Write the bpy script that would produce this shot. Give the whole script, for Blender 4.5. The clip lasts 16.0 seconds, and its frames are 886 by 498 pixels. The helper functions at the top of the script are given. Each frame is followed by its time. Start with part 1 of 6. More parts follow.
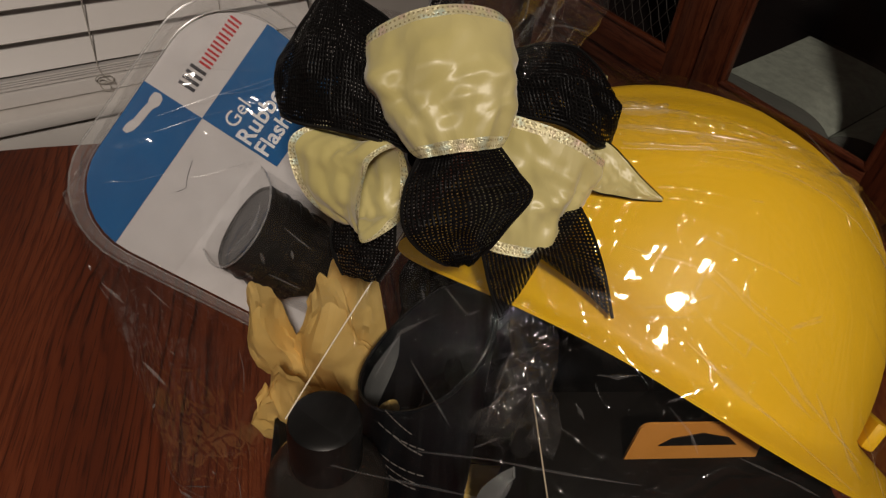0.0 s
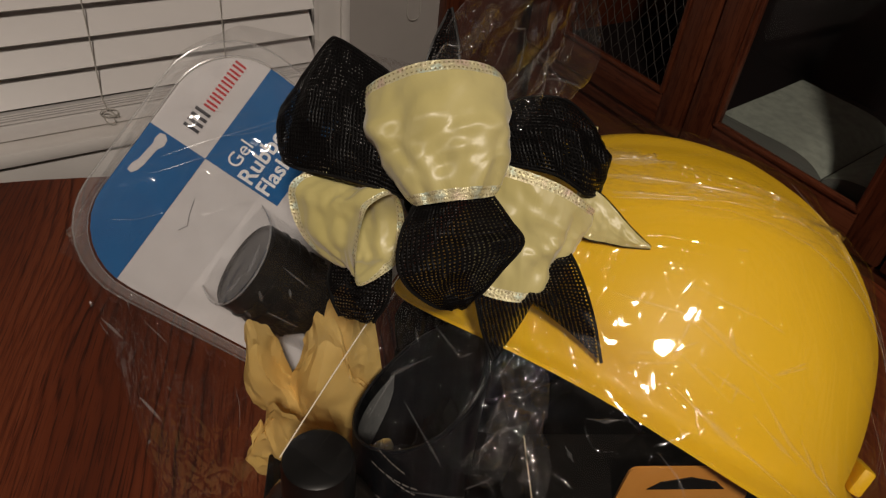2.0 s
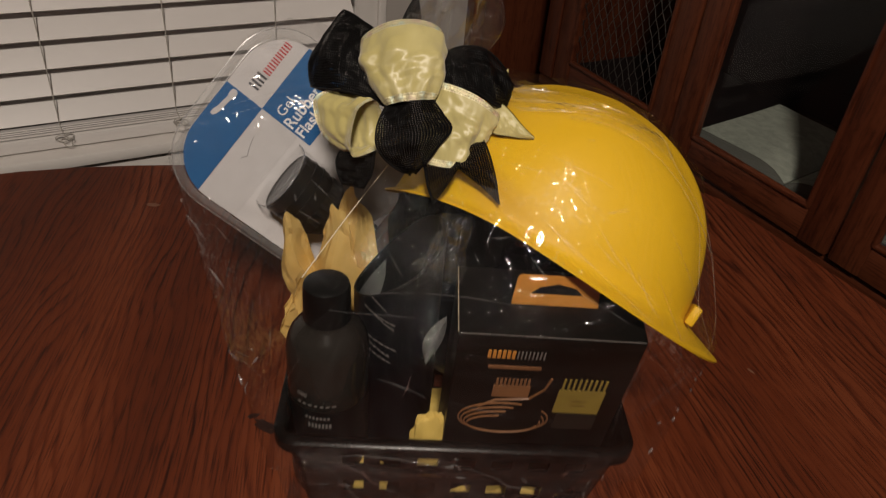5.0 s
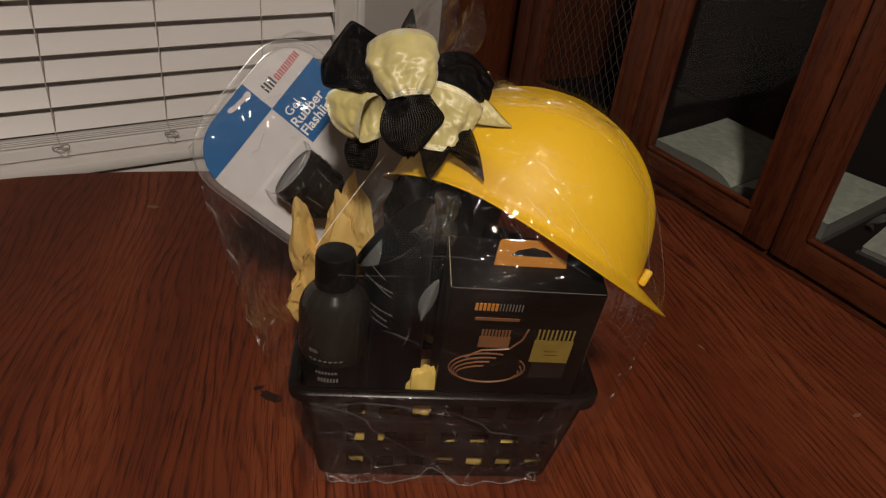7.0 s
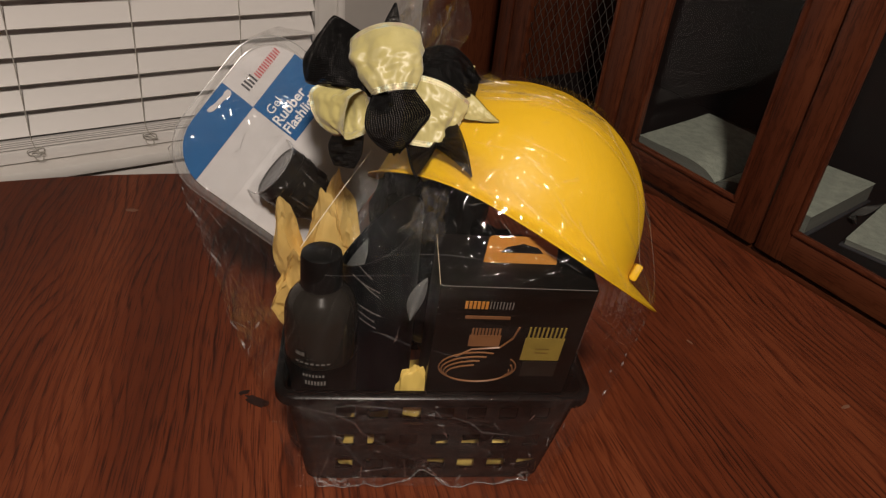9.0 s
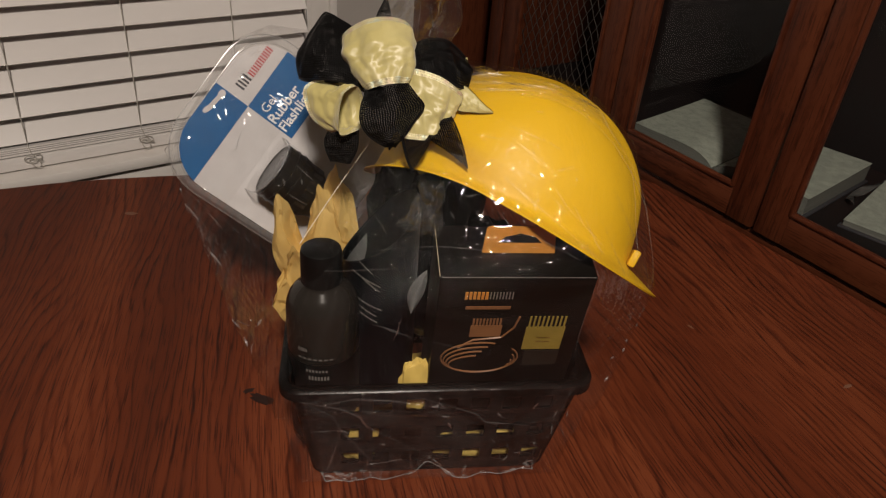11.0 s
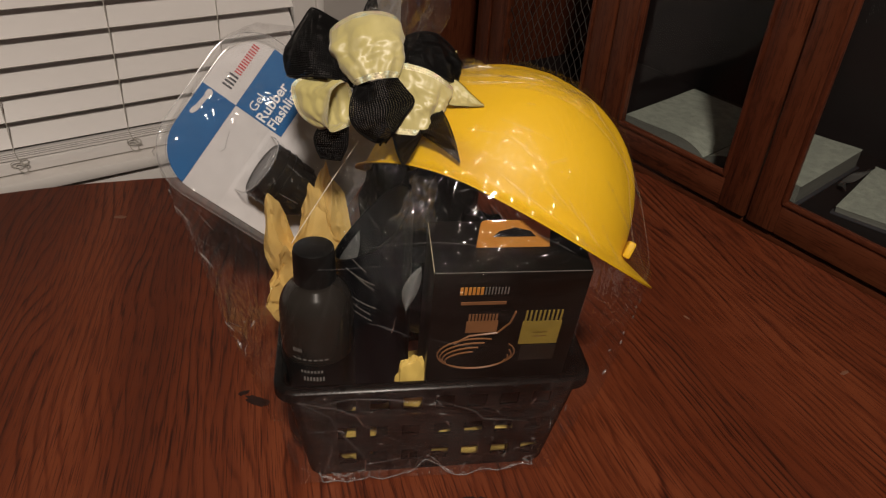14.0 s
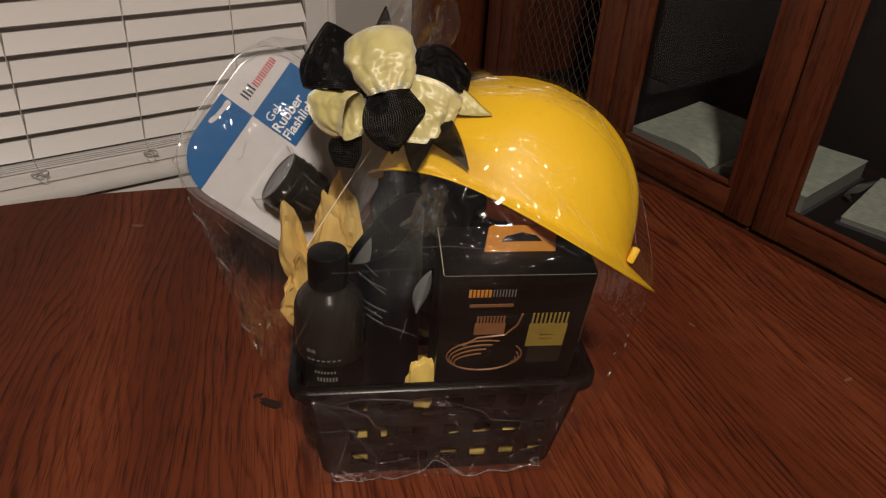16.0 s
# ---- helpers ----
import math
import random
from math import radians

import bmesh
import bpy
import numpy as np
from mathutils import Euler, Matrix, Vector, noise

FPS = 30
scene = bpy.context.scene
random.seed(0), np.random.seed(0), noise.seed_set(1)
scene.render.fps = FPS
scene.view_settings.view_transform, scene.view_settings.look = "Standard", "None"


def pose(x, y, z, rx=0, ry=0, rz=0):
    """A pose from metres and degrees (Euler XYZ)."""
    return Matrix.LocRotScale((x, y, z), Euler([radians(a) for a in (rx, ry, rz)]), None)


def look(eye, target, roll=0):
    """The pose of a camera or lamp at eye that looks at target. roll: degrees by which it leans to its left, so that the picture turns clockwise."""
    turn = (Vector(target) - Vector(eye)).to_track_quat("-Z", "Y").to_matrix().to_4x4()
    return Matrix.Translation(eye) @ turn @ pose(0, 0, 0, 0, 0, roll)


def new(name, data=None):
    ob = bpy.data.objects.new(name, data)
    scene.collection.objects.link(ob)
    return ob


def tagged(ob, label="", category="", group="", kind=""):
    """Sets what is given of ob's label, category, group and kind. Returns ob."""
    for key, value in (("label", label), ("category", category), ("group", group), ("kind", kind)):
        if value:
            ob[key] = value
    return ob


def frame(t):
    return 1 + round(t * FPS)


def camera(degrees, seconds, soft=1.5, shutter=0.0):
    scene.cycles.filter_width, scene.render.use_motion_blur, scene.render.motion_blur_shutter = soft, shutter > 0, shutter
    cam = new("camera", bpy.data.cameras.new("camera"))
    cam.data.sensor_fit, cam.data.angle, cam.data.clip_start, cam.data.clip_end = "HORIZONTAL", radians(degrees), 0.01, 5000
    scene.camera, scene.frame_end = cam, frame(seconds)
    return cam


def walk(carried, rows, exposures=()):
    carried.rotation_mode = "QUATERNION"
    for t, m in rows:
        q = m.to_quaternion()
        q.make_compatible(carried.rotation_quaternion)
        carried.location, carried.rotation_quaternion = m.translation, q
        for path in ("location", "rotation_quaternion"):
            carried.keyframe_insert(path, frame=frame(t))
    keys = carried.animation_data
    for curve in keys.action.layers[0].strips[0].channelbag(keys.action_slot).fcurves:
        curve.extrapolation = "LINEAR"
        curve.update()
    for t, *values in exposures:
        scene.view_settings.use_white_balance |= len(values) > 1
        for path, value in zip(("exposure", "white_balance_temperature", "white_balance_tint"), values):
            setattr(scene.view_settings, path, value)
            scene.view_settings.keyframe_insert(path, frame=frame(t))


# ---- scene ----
cam = camera(64.0, 16.0, soft=1.25, shutter=0.6)
PATH = [
    (0, (0.039, 0.03, 0.526), (0.058, 1.524, -0.803), 6.3),
    (0.5, (0.04, 0.031, 0.53), (0.039, 1.537, -0.786), 5.3),
    (1, (0.04, 0.027, 0.536), (0.052, 1.564, -0.744), 6.4),
    (1.5, (0.04, 0.028, 0.535), (0.045, 1.571, -0.738), 6.6),
    (2, (0.04, 0.027, 0.535), (0.054, 1.58, -0.724), 6.9),
    (2.5, (0.047, 0.01, 0.544), (0.084, 1.589, -0.683), 7.2),
    (3, (0.067, -0.019, 0.546), (0.059, 1.561, -0.68), 6.9),
    (3.5, (0.107, -0.044, 0.549), (-0.011, 1.568, -0.629), 5.2),
    (4, (0.139, -0.079, 0.551), (-0.039, 1.527, -0.627), 4.0),
    (4.5, (0.129, -0.104, 0.543), (-0.023, 1.523, -0.609), 5.4),
    (5, (0.105, -0.169, 0.566), (-0.016, 1.459, -0.59), 5.5),
    (7.5, (0.095, -0.269, 0.582), (0.065, 1.421, -0.486), 6.7),
    (8, (0.096, -0.269, 0.581), (0.068, 1.431, -0.472), 6.3),
    (8.5, (0.095, -0.265, 0.58), (0.101, 1.434, -0.474), 7.0),
    (9, (0.091, -0.261, 0.574), (0.101, 1.418, -0.512), 6.6),
    (11.5, (0.093, -0.265, 0.574), (0.108, 1.405, -0.526), 4.5),
    (12, (0.093, -0.265, 0.574), (0.115, 1.403, -0.53), 4.4),
    (12.5, (0.091, -0.264, 0.572), (0.105, 1.4, -0.537), 4.1),
    (13, (0.091, -0.261, 0.571), (0.103, 1.406, -0.534), 3.8),
    (13.5, (0.091, -0.257, 0.568), (0.113, 1.404, -0.546), 3.9),
    (14, (0.092, -0.26, 0.57), (0.123, 1.407, -0.535), 3.8),
    (14.5, (0.088, -0.262, 0.57), (0.118, 1.408, -0.53), 4.0),
    (15, (0.09, -0.268, 0.572), (0.118, 1.409, -0.517), 3.6),
    (15.5, (0.093, -0.278, 0.575), (0.104, 1.412, -0.493), 3.6),
    (16, (0.092, -0.281, 0.575), (0.095, 1.406, -0.5), 3.4),
]
walk(cam, [(t, look(eye, target, roll)) for t, eye, target, roll in PATH],
     [(0, -0.55), (2, -0.52), (4, -0.36), (4.5, -0.46), (5, -0.35), (7.5, -0.34), (8.6, -0.36), (9, -0.06), (11.5, -0.12), (16, -0.12)])

# ---- light: a warm ceiling lamp behind the camera, a dim night room ----
world = bpy.data.worlds.new("night")
world.use_nodes = True
world.node_tree.nodes["Background"].inputs[0].default_value = (0.9, 0.75, 0.6, 1)
world.node_tree.nodes["Background"].inputs[1].default_value = 0.002
scene.world = world


def lamp(name, power, size, m, color):
    data = bpy.data.lights.new(name, "AREA")
    data.energy, data.shape, data.size, data.color = power, "DISK", size, color
    ob = new(name, data)
    ob.matrix_world = m
    return ob


lamp("ceiling_light", 36.5, 0.20, look((0.22, -0.92, 1.58), (0.1, 0.3, 0)), (1.0, 0.872, 0.75))

# ---- axes of the room and of the bin ----
ROOM = pose(0, 0, 0, 0, 0, 35.5)          # x along the window wall, y towards it
BIN = pose(0.0895, 0.279, 0, 0, 0, 8.3)


# ---- materials ----
def mat(name, color=(0.5, 0.5, 0.5), rough=0.5, metal=0.0, spec=0.5, coat=0.0):
    m = bpy.data.materials.new(name)
    m.use_nodes = True
    b = m.node_tree.nodes["Principled BSDF"]
    b.inputs["Base Color"].default_value = (*color, 1)
    b.inputs["Roughness"].default_value = rough
    b.inputs["Metallic"].default_value = metal
    b.inputs["Specular IOR Level"].default_value = spec
    b.inputs["Coat Weight"].default_value = coat
    return m


def node(m, kind, **values):
    n = m.node_tree.nodes.new(kind)
    for key, value in values.items():
        n.inputs[key.replace("_", " ")].default_value = value
    return n


def link(m, a, b):
    m.node_tree.links.new(a, b)


def bsdf(m):
    return m.node_tree.nodes["Principled BSDF"]


def ramp(m, fac, stops):
    r = m.node_tree.nodes.new("ShaderNodeValToRGB")
    while len(r.color_ramp.elements) < len(stops):
        r.color_ramp.elements.new(0.5)
    for e, (at, c) in zip(r.color_ramp.elements, stops):
        e.position, e.color = at, (*c, 1)
    link(m, fac, r.inputs[0])
    return r.outputs[0]


def math_node(m, op, a, b=None):
    n = m.node_tree.nodes.new("ShaderNodeMath")
    n.operation = op
    for i, v in enumerate((a, b)):
        if v is None:
            continue
        if isinstance(v, (int, float)):
            n.inputs[i].default_value = v
        else:
            link(m, v, n.inputs[i])
    return n.outputs[0]


def mottled(name, a, b, scale=20, rough=0.5, bump=0.0, bump_scale=200, spec=0.5, coat=0.0, stretch=(1, 1, 1)):
    """Two colours mixed by noise, with fine relief."""
    m = mat(name, a, rough, spec=spec, coat=coat)
    tc = node(m, "ShaderNodeTexCoord")
    mp = node(m, "ShaderNodeMapping", Scale=stretch)
    link(m, tc.outputs["Object"], mp.inputs["Vector"])
    n1 = node(m, "ShaderNodeTexNoise", Scale=scale, Detail=6.0)
    link(m, mp.outputs[0], n1.inputs["Vector"])
    link(m, ramp(m, n1.outputs["Fac"], [(0.3, a), (0.7, b)]), bsdf(m).inputs["Base Color"])
    if bump:
        n2 = node(m, "ShaderNodeTexNoise", Scale=bump_scale, Detail=4.0)
        link(m, mp.outputs[0], n2.inputs["Vector"])
        bp = node(m, "ShaderNodeBump", Strength=bump, Distance=0.002)
        link(m, n2.outputs["Fac"], bp.inputs["Height"])
        link(m, bp.outputs[0], bsdf(m).inputs["Normal"])
    return m


def oak(name, dark, mid, light, rough, axis=2, pitch=88.0, force=1.0):
    """Stained oak: long pores, cathedral figure and broad tone changes along the grain."""
    m = mat(name, mid, rough, spec=0.28)
    tc = node(m, "ShaderNodeTexCoord")
    sx = node(m, "ShaderNodeSeparateXYZ")
    link(m, tc.outputs["Object"], sx.inputs[0])
    x, y, z = sx.outputs
    across, along = [(math_node(m, "ADD", y, z), x), (math_node(m, "ADD", z, x), y), (math_node(m, "ADD", y, x), z)][axis]
    vec = node(m, "ShaderNodeCombineXYZ")
    link(m, across, vec.inputs[0])
    link(m, math_node(m, "MULTIPLY", along, 0.13), vec.inputs[1])
    vec2 = node(m, "ShaderNodeCombineXYZ")
    link(m, across, vec2.inputs[0])
    link(m, math_node(m, "MULTIPLY", along, 0.045), vec2.inputs[1])
    wob = node(m, "ShaderNodeTexNoise", Scale=8.0, Detail=5.0, Roughness=0.55)
    link(m, vec.outputs[0], wob.inputs["Vector"])
    vec5 = node(m, "ShaderNodeCombineXYZ")
    link(m, across, vec5.inputs[0])
    link(m, math_node(m, "MULTIPLY", along, 0.5), vec5.inputs[1])
    wiggle = node(m, "ShaderNodeTexNoise", Scale=130.0, Detail=2.0)
    link(m, vec5.outputs[0], wiggle.inputs["Vector"])
    lines = math_node(m, "ADD", math_node(m, "MULTIPLY", across, pitch), math_node(m, "ADD", math_node(m, "MULTIPLY", wob.outputs["Fac"], 0.15 * pitch), math_node(m, "MULTIPLY", wiggle.outputs["Fac"], 0.9)))
    saw = math_node(m, "FRACT", lines)
    ring = ramp(m, saw, [(0.0, (0.20, 0.20, 0.20)), (0.08, (0.32, 0.32, 0.32)), (0.26, (0.82, 0.82, 0.82)), (0.60, (1, 1, 1)), (0.86, (0.8, 0.8, 0.8)), (0.97, (0.24, 0.24, 0.24))])
    pores = node(m, "ShaderNodeTexNoise", Scale=420.0, Detail=3.0)
    link(m, vec2.outputs[0], pores.inputs["Vector"])
    pr = ramp(m, pores.outputs["Fac"], [(0.36, (0.48, 0.48, 0.48)), (0.46, (0.92, 0.92, 0.92)), (0.60, (1, 1, 1))])
    patch = node(m, "ShaderNodeTexNoise", Scale=9.0, Detail=4.0)
    link(m, vec.outputs[0], patch.inputs["Vector"])
    vec4 = node(m, "ShaderNodeCombineXYZ")
    link(m, across, vec4.inputs[0])
    link(m, math_node(m, "MULTIPLY", along, 0.30), vec4.inputs[1])
    broken = node(m, "ShaderNodeTexNoise", Scale=90.0, Detail=3.0)
    link(m, vec4.outputs[0], broken.inputs["Vector"])
    gaps = ramp(m, broken.outputs["Fac"], [(0.36, (0.60, 0.60, 0.60)), (0.54, (1, 1, 1))])
    strength = math_node(m, "MULTIPLY", ramp(m, patch.outputs["Fac"], [(0.40, (0.2 * force,) * 3), (0.62, (force,) * 3)]), gaps)
    mix1 = node(m, "ShaderNodeMix")
    mix1.data_type = "RGBA"
    link(m, strength, mix1.inputs[0])
    mix1.inputs[6].default_value = (0.8, 0.8, 0.8, 1)
    link(m, ring, mix1.inputs[7])
    mul = node(m, "ShaderNodeMix")
    mul.data_type, mul.blend_type = "RGBA", "MULTIPLY"
    mul.inputs[0].default_value = 1.0
    link(m, mix1.outputs[2], mul.inputs[6])
    link(m, pr, mul.inputs[7])
    # broad bands of lighter and darker wood
    vec3 = node(m, "ShaderNodeCombineXYZ")
    link(m, across, vec3.inputs[0])
    link(m, math_node(m, "MULTIPLY", along, 0.10), vec3.inputs[1])
    bands = node(m, "ShaderNodeTexNoise", Scale=15.0, Detail=2.5, Roughness=0.5)
    link(m, vec3.outputs[0], bands.inputs["Vector"])
    level = node(m, "ShaderNodeMapRange", From_Min=0.3, From_Max=0.7, To_Min=0.62, To_Max=1.18)
    link(m, bands.outputs["Fac"], level.inputs[0])
    tone = ramp(m, math_node(m, "MULTIPLY", mul.outputs[2], level.outputs[0]), [(0.08, dark), (0.5, mid), (0.95, light)])
    link(m, tone, bsdf(m).inputs["Base Color"])
    bp = node(m, "ShaderNodeBump", Strength=0.25, Distance=0.0006)
    link(m, mul.outputs[2], bp.inputs["Height"])
    link(m, bp.outputs[0], bsdf(m).inputs["Normal"])
    smear = node(m, "ShaderNodeTexNoise", Scale=14.0, Detail=5.0)
    link(m, tc.outputs["Object"], smear.inputs["Vector"])
    mr2 = node(m, "ShaderNodeMapRange", To_Min=rough - 0.08, To_Max=rough + 0.12)
    link(m, smear.outputs["Fac"], mr2.inputs[0])
    link(m, mr2.outputs[0], bsdf(m).inputs["Roughness"])
    return m


def table_oak():
    """Flat-sawn stained oak: thin dark grain lines at uneven spacing, pores along them, broad stained bands."""
    m = mat("table_oak", (0.09, 0.018, 0.007), 0.40, spec=0.28)
    tc = node(m, "ShaderNodeTexCoord")
    sx = node(m, "ShaderNodeSeparateXYZ")
    link(m, tc.outputs["Object"], sx.inputs[0])
    x, y, z = sx.outputs
    # the grain slants more towards the cabinet
    mr = node(m, "ShaderNodeMapRange", From_Min=-0.25, From_Max=0.55, To_Min=0.23, To_Max=0.40)
    mr.interpolation_type = "SMOOTHSTEP"
    link(m, x, mr.inputs[0])
    across = math_node(m, "ADD", x, math_node(m, "MULTIPLY", mr.outputs[0], math_node(m, "SUBTRACT", y, 0.30)))

    def grain(k_across, k_along, detail=2.0, offset=0.0, rough=0.5):
        cv = node(m, "ShaderNodeCombineXYZ")
        link(m, math_node(m, "MULTIPLY", across, k_across), cv.inputs[0])
        link(m, math_node(m, "MULTIPLY", y, k_along), cv.inputs[1])
        cv.inputs[2].default_value = offset
        n = node(m, "ShaderNodeTexNoise", Scale=1.0, Detail=detail, Roughness=rough)
        link(m, cv.outputs[0], n.inputs["Vector"])
        return n.outputs["Fac"]

    def mul(a, b):
        return math_node(m, "MULTIPLY", a, b)

    def grey(fac, *stops):
        return ramp(m, fac, [(at, (v, v, v)) for at, v in stops])
    wander = math_node(m, "ADD", mul(grain(6.0, 1.5, 2.0), 13.0), math_node(m, "ADD", mul(grain(24.0, 4.0, 2.0, 8.0), 1.5), mul(grain(90.0, 14.0, 2.0, 4.0), 0.55)))
    lines = math_node(m, "ADD", mul(across, 78.0), wander)
    ring = grey(math_node(m, "FRACT", lines), (0.0, 0.10), (0.06, 0.20), (0.19, 0.76), (0.50, 1.0), (0.88, 0.95), (0.985, 0.12))
    broken = grey(grain(150.0, 26.0, 2.0, 2.0), (0.34, 0.45), (0.52, 1.0))
    force = mul(grey(grain(10.0, 1.7, 3.0, 6.0), (0.38, 0.24), (0.60, 1.0)), broken)
    mix = node(m, "ShaderNodeMix")
    mix.data_type = "RGBA"
    link(m, force, mix.inputs[0])
    mix.inputs[6].default_value = (0.92, 0.92, 0.92, 1)
    link(m, ring, mix.inputs[7])
    streaks = grey(grain(250.0, 6.5, 3.0, 1.0, 0.62), (0.28, 0.50), (0.36, 0.78), (0.44, 0.97), (0.70, 1.0))
    pores = grey(grain(620.0, 20.0, 3.0, 3.0), (0.34, 0.36), (0.47, 1.0))
    figure = mul(mul(mix.outputs[2], streaks), pores)
    bands = node(m, "ShaderNodeMapRange", From_Min=0.3, From_Max=0.7, To_Min=0.60, To_Max=1.18)
    link(m, grain(9.0, 0.9, 3.0, 11.0), bands.inputs[0])
    tone = ramp(m, mul(figure, bands.outputs[0]), [(0.04, (0.014, 0.0042, 0.0028)), (0.40, (0.070, 0.0150, 0.0060)), (0.75, (0.118, 0.0255, 0.0090)), (1.0, (0.165, 0.041, 0.0150))])
    link(m, tone, bsdf(m).inputs["Base Color"])
    bp = node(m, "ShaderNodeBump", Strength=0.3, Distance=0.0006)
    link(m, figure, bp.inputs["Height"])
    link(m, bp.outputs[0], bsdf(m).inputs["Normal"])
    smear = node(m, "ShaderNodeTexNoise", Scale=14.0, Detail=5.0)
    link(m, tc.outputs["Object"], smear.inputs["Vector"])
    worn = node(m, "ShaderNodeMapRange", To_Min=0.32, To_Max=0.52)
    link(m, smear.outputs["Fac"], worn.inputs[0])
    link(m, worn.outputs[0], bsdf(m).inputs["Roughness"])
    return m


M_TABLE = table_oak()
M_OAK = oak("cabinet_oak", (0.016, 0.0044, 0.0022), (0.070, 0.0175, 0.0075), (0.115, 0.033, 0.014), 0.36, pitch=46.0, force=0.75)
M_OAKX = oak("cabinet_oak_rail", (0.016, 0.0044, 0.0022), (0.070, 0.0175, 0.0075), (0.115, 0.033, 0.014), 0.36, pitch=46.0, force=0.75, axis=1)
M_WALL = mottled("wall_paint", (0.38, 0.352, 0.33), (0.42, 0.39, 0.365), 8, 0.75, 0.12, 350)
# dark copy of the wall paint, chosen to cut reflections in the film
M_FARWALL = mottled("darkened_wall_paint", (0.085, 0.070, 0.058), (0.10, 0.083, 0.070), 8, 0.8, 0.12, 350)
M_CEIL = mottled("ceiling_paint", (0.42, 0.40, 0.38), (0.46, 0.44, 0.42), 6, 0.9, 0.2, 120)
M_FLOOR = mottled("carpet", (0.20, 0.16, 0.12), (0.28, 0.22, 0.17), 60, 0.95, 0.5, 500)
M_TRIM = mottled("white_trim", (0.70, 0.67, 0.64), (0.76, 0.73, 0.70), 12, 0.4, 0.05, 90)
M_SLAT = mottled("blind_slat", (0.72, 0.69, 0.67), (0.77, 0.74, 0.72), 9, 0.42, 0.06, 60, stretch=(0.2, 1, 1))
M_CORD = mottled("cord", (0.42, 0.40, 0.36), (0.52, 0.49, 0.45), 300, 0.8)
M_NIGHT = mat("night_pane", (0.006, 0.006, 0.008), 0.08)
M_BAG = mottled("black_bag_film", (0.0025, 0.0025, 0.0025), (0.004, 0.0038, 0.0036), 30, 0.26, 0.6, 70, spec=0.14)
# near-black colour puts the cabinet's inner shade into shelf and back panel
M_DARK = mottled("shaded_cabinet_inside", (0.005, 0.003, 0.003), (0.008, 0.004, 0.004), 12, 0.6)
M_YELLOW = mottled("yellow_plastic", (0.64, 0.385, 0.010), (0.70, 0.43, 0.016), 5, 0.5, 0.02, 40, spec=0.3)
M_BLACKP = mottled("black_plastic", (0.003, 0.003, 0.003), (0.005, 0.0047, 0.0044), 30, 0.24, 0.04, 300, spec=0.14)
M_BLACKB = mottled("black_card", (0.0036, 0.0031, 0.0026), (0.0055, 0.0048, 0.0040), 40, 0.34, 0.03, 200, spec=0.13)
M_BOTTLE = mottled("smoky_bottle", (0.014, 0.012, 0.0102), (0.023, 0.0195, 0.0168), 14, 0.16, 0.0, 60, spec=0.4)
M_CAP = mottled("bottle_cap", (0.004, 0.004, 0.004), (0.007, 0.007, 0.007), 60, 0.35, spec=0.3)
M_SLEEVE = mottled("black_sleeve", (0.0025, 0.0032, 0.0045), (0.0045, 0.0052, 0.0065), 25, 0.38, 0.05, 120, spec=0.18)
M_GREY = mottled("grey_lining", (0.10, 0.105, 0.105), (0.15, 0.155, 0.15), 40, 0.55, 0.1, 200)
M_BLUE = mottled("blue_print", (0.010, 0.090, 0.26), (0.014, 0.110, 0.30), 30, 0.35, 0.03, 120)
M_WHITE = mottled("white_card", (0.50, 0.485, 0.49), (0.57, 0.555, 0.56), 60, 0.45, 0.15, 220)
M_RED = mat("red_print", (0.45, 0.03, 0.04), 0.4)
M_INK = mat("dark_print", (0.04, 0.04, 0.05), 0.4)
M_WHITEINK = mat("white_print", (0.75, 0.75, 0.76), 0.4)
M_RUBBER = mottled("dark_rubber", (0.006, 0.0052, 0.0042), (0.011, 0.0095, 0.0078), 60, 0.36, 0.06, 180, spec=0.2)
M_LENS = mottled("dark_brown_print", (0.014, 0.011, 0.008), (0.022, 0.018, 0.014), 80, 0.5, spec=0.2)
M_TAB = mottled("orange_tab", (0.66, 0.28, 0.05), (0.74, 0.33, 0.07), 50, 0.36, 0.05, 150)
bsdf(M_TAB).inputs["Metallic"].default_value = 0.3
M_COPPER = mottled("copper_print", (0.17, 0.075, 0.03), (0.24, 0.11, 0.045), 60, 0.4)
M_GUARD = mottled("yellow_print", (0.22, 0.16, 0.03), (0.29, 0.21, 0.04), 60, 0.4)
M_GREYINK = mat("grey_print", (0.16, 0.15, 0.14), 0.45)
M_TISSUE = mottled("tissue_paper", (0.64, 0.45, 0.10), (0.72, 0.53, 0.15), 18, 0.6, 0.5, 60)
M_THIN = mottled("thin_tissue", (0.80, 0.53, 0.15), (0.88, 0.64, 0.24), 18, 0.55, 0.5, 60)
glow_through = node(M_THIN, "ShaderNodeBsdfTranslucent", Color=(0.75, 0.50, 0.18, 1))
see_through = node(M_THIN, "ShaderNodeMixShader", Fac=0.25)
link(M_THIN, bsdf(M_THIN).outputs[0], see_through.inputs[1])
link(M_THIN, glow_through.outputs[0], see_through.inputs[2])
link(M_THIN, see_through.outputs[0], M_THIN.node_tree.nodes["Material Output"].inputs[0])
M_EDGE = mottled("bare_card_edge", (0.30, 0.24, 0.16), (0.42, 0.35, 0.25), 200, 0.6)
M_PAGE = mottled("book_page", (0.25, 0.28, 0.235), (0.36, 0.39, 0.33), 70, 0.8, 0.1, 300)
M_PAGEEDGE = mottled("page_edges", (0.10, 0.105, 0.09), (0.16, 0.165, 0.145), 120, 0.8, 0.4, 200, stretch=(0.05, 0.05, 8))
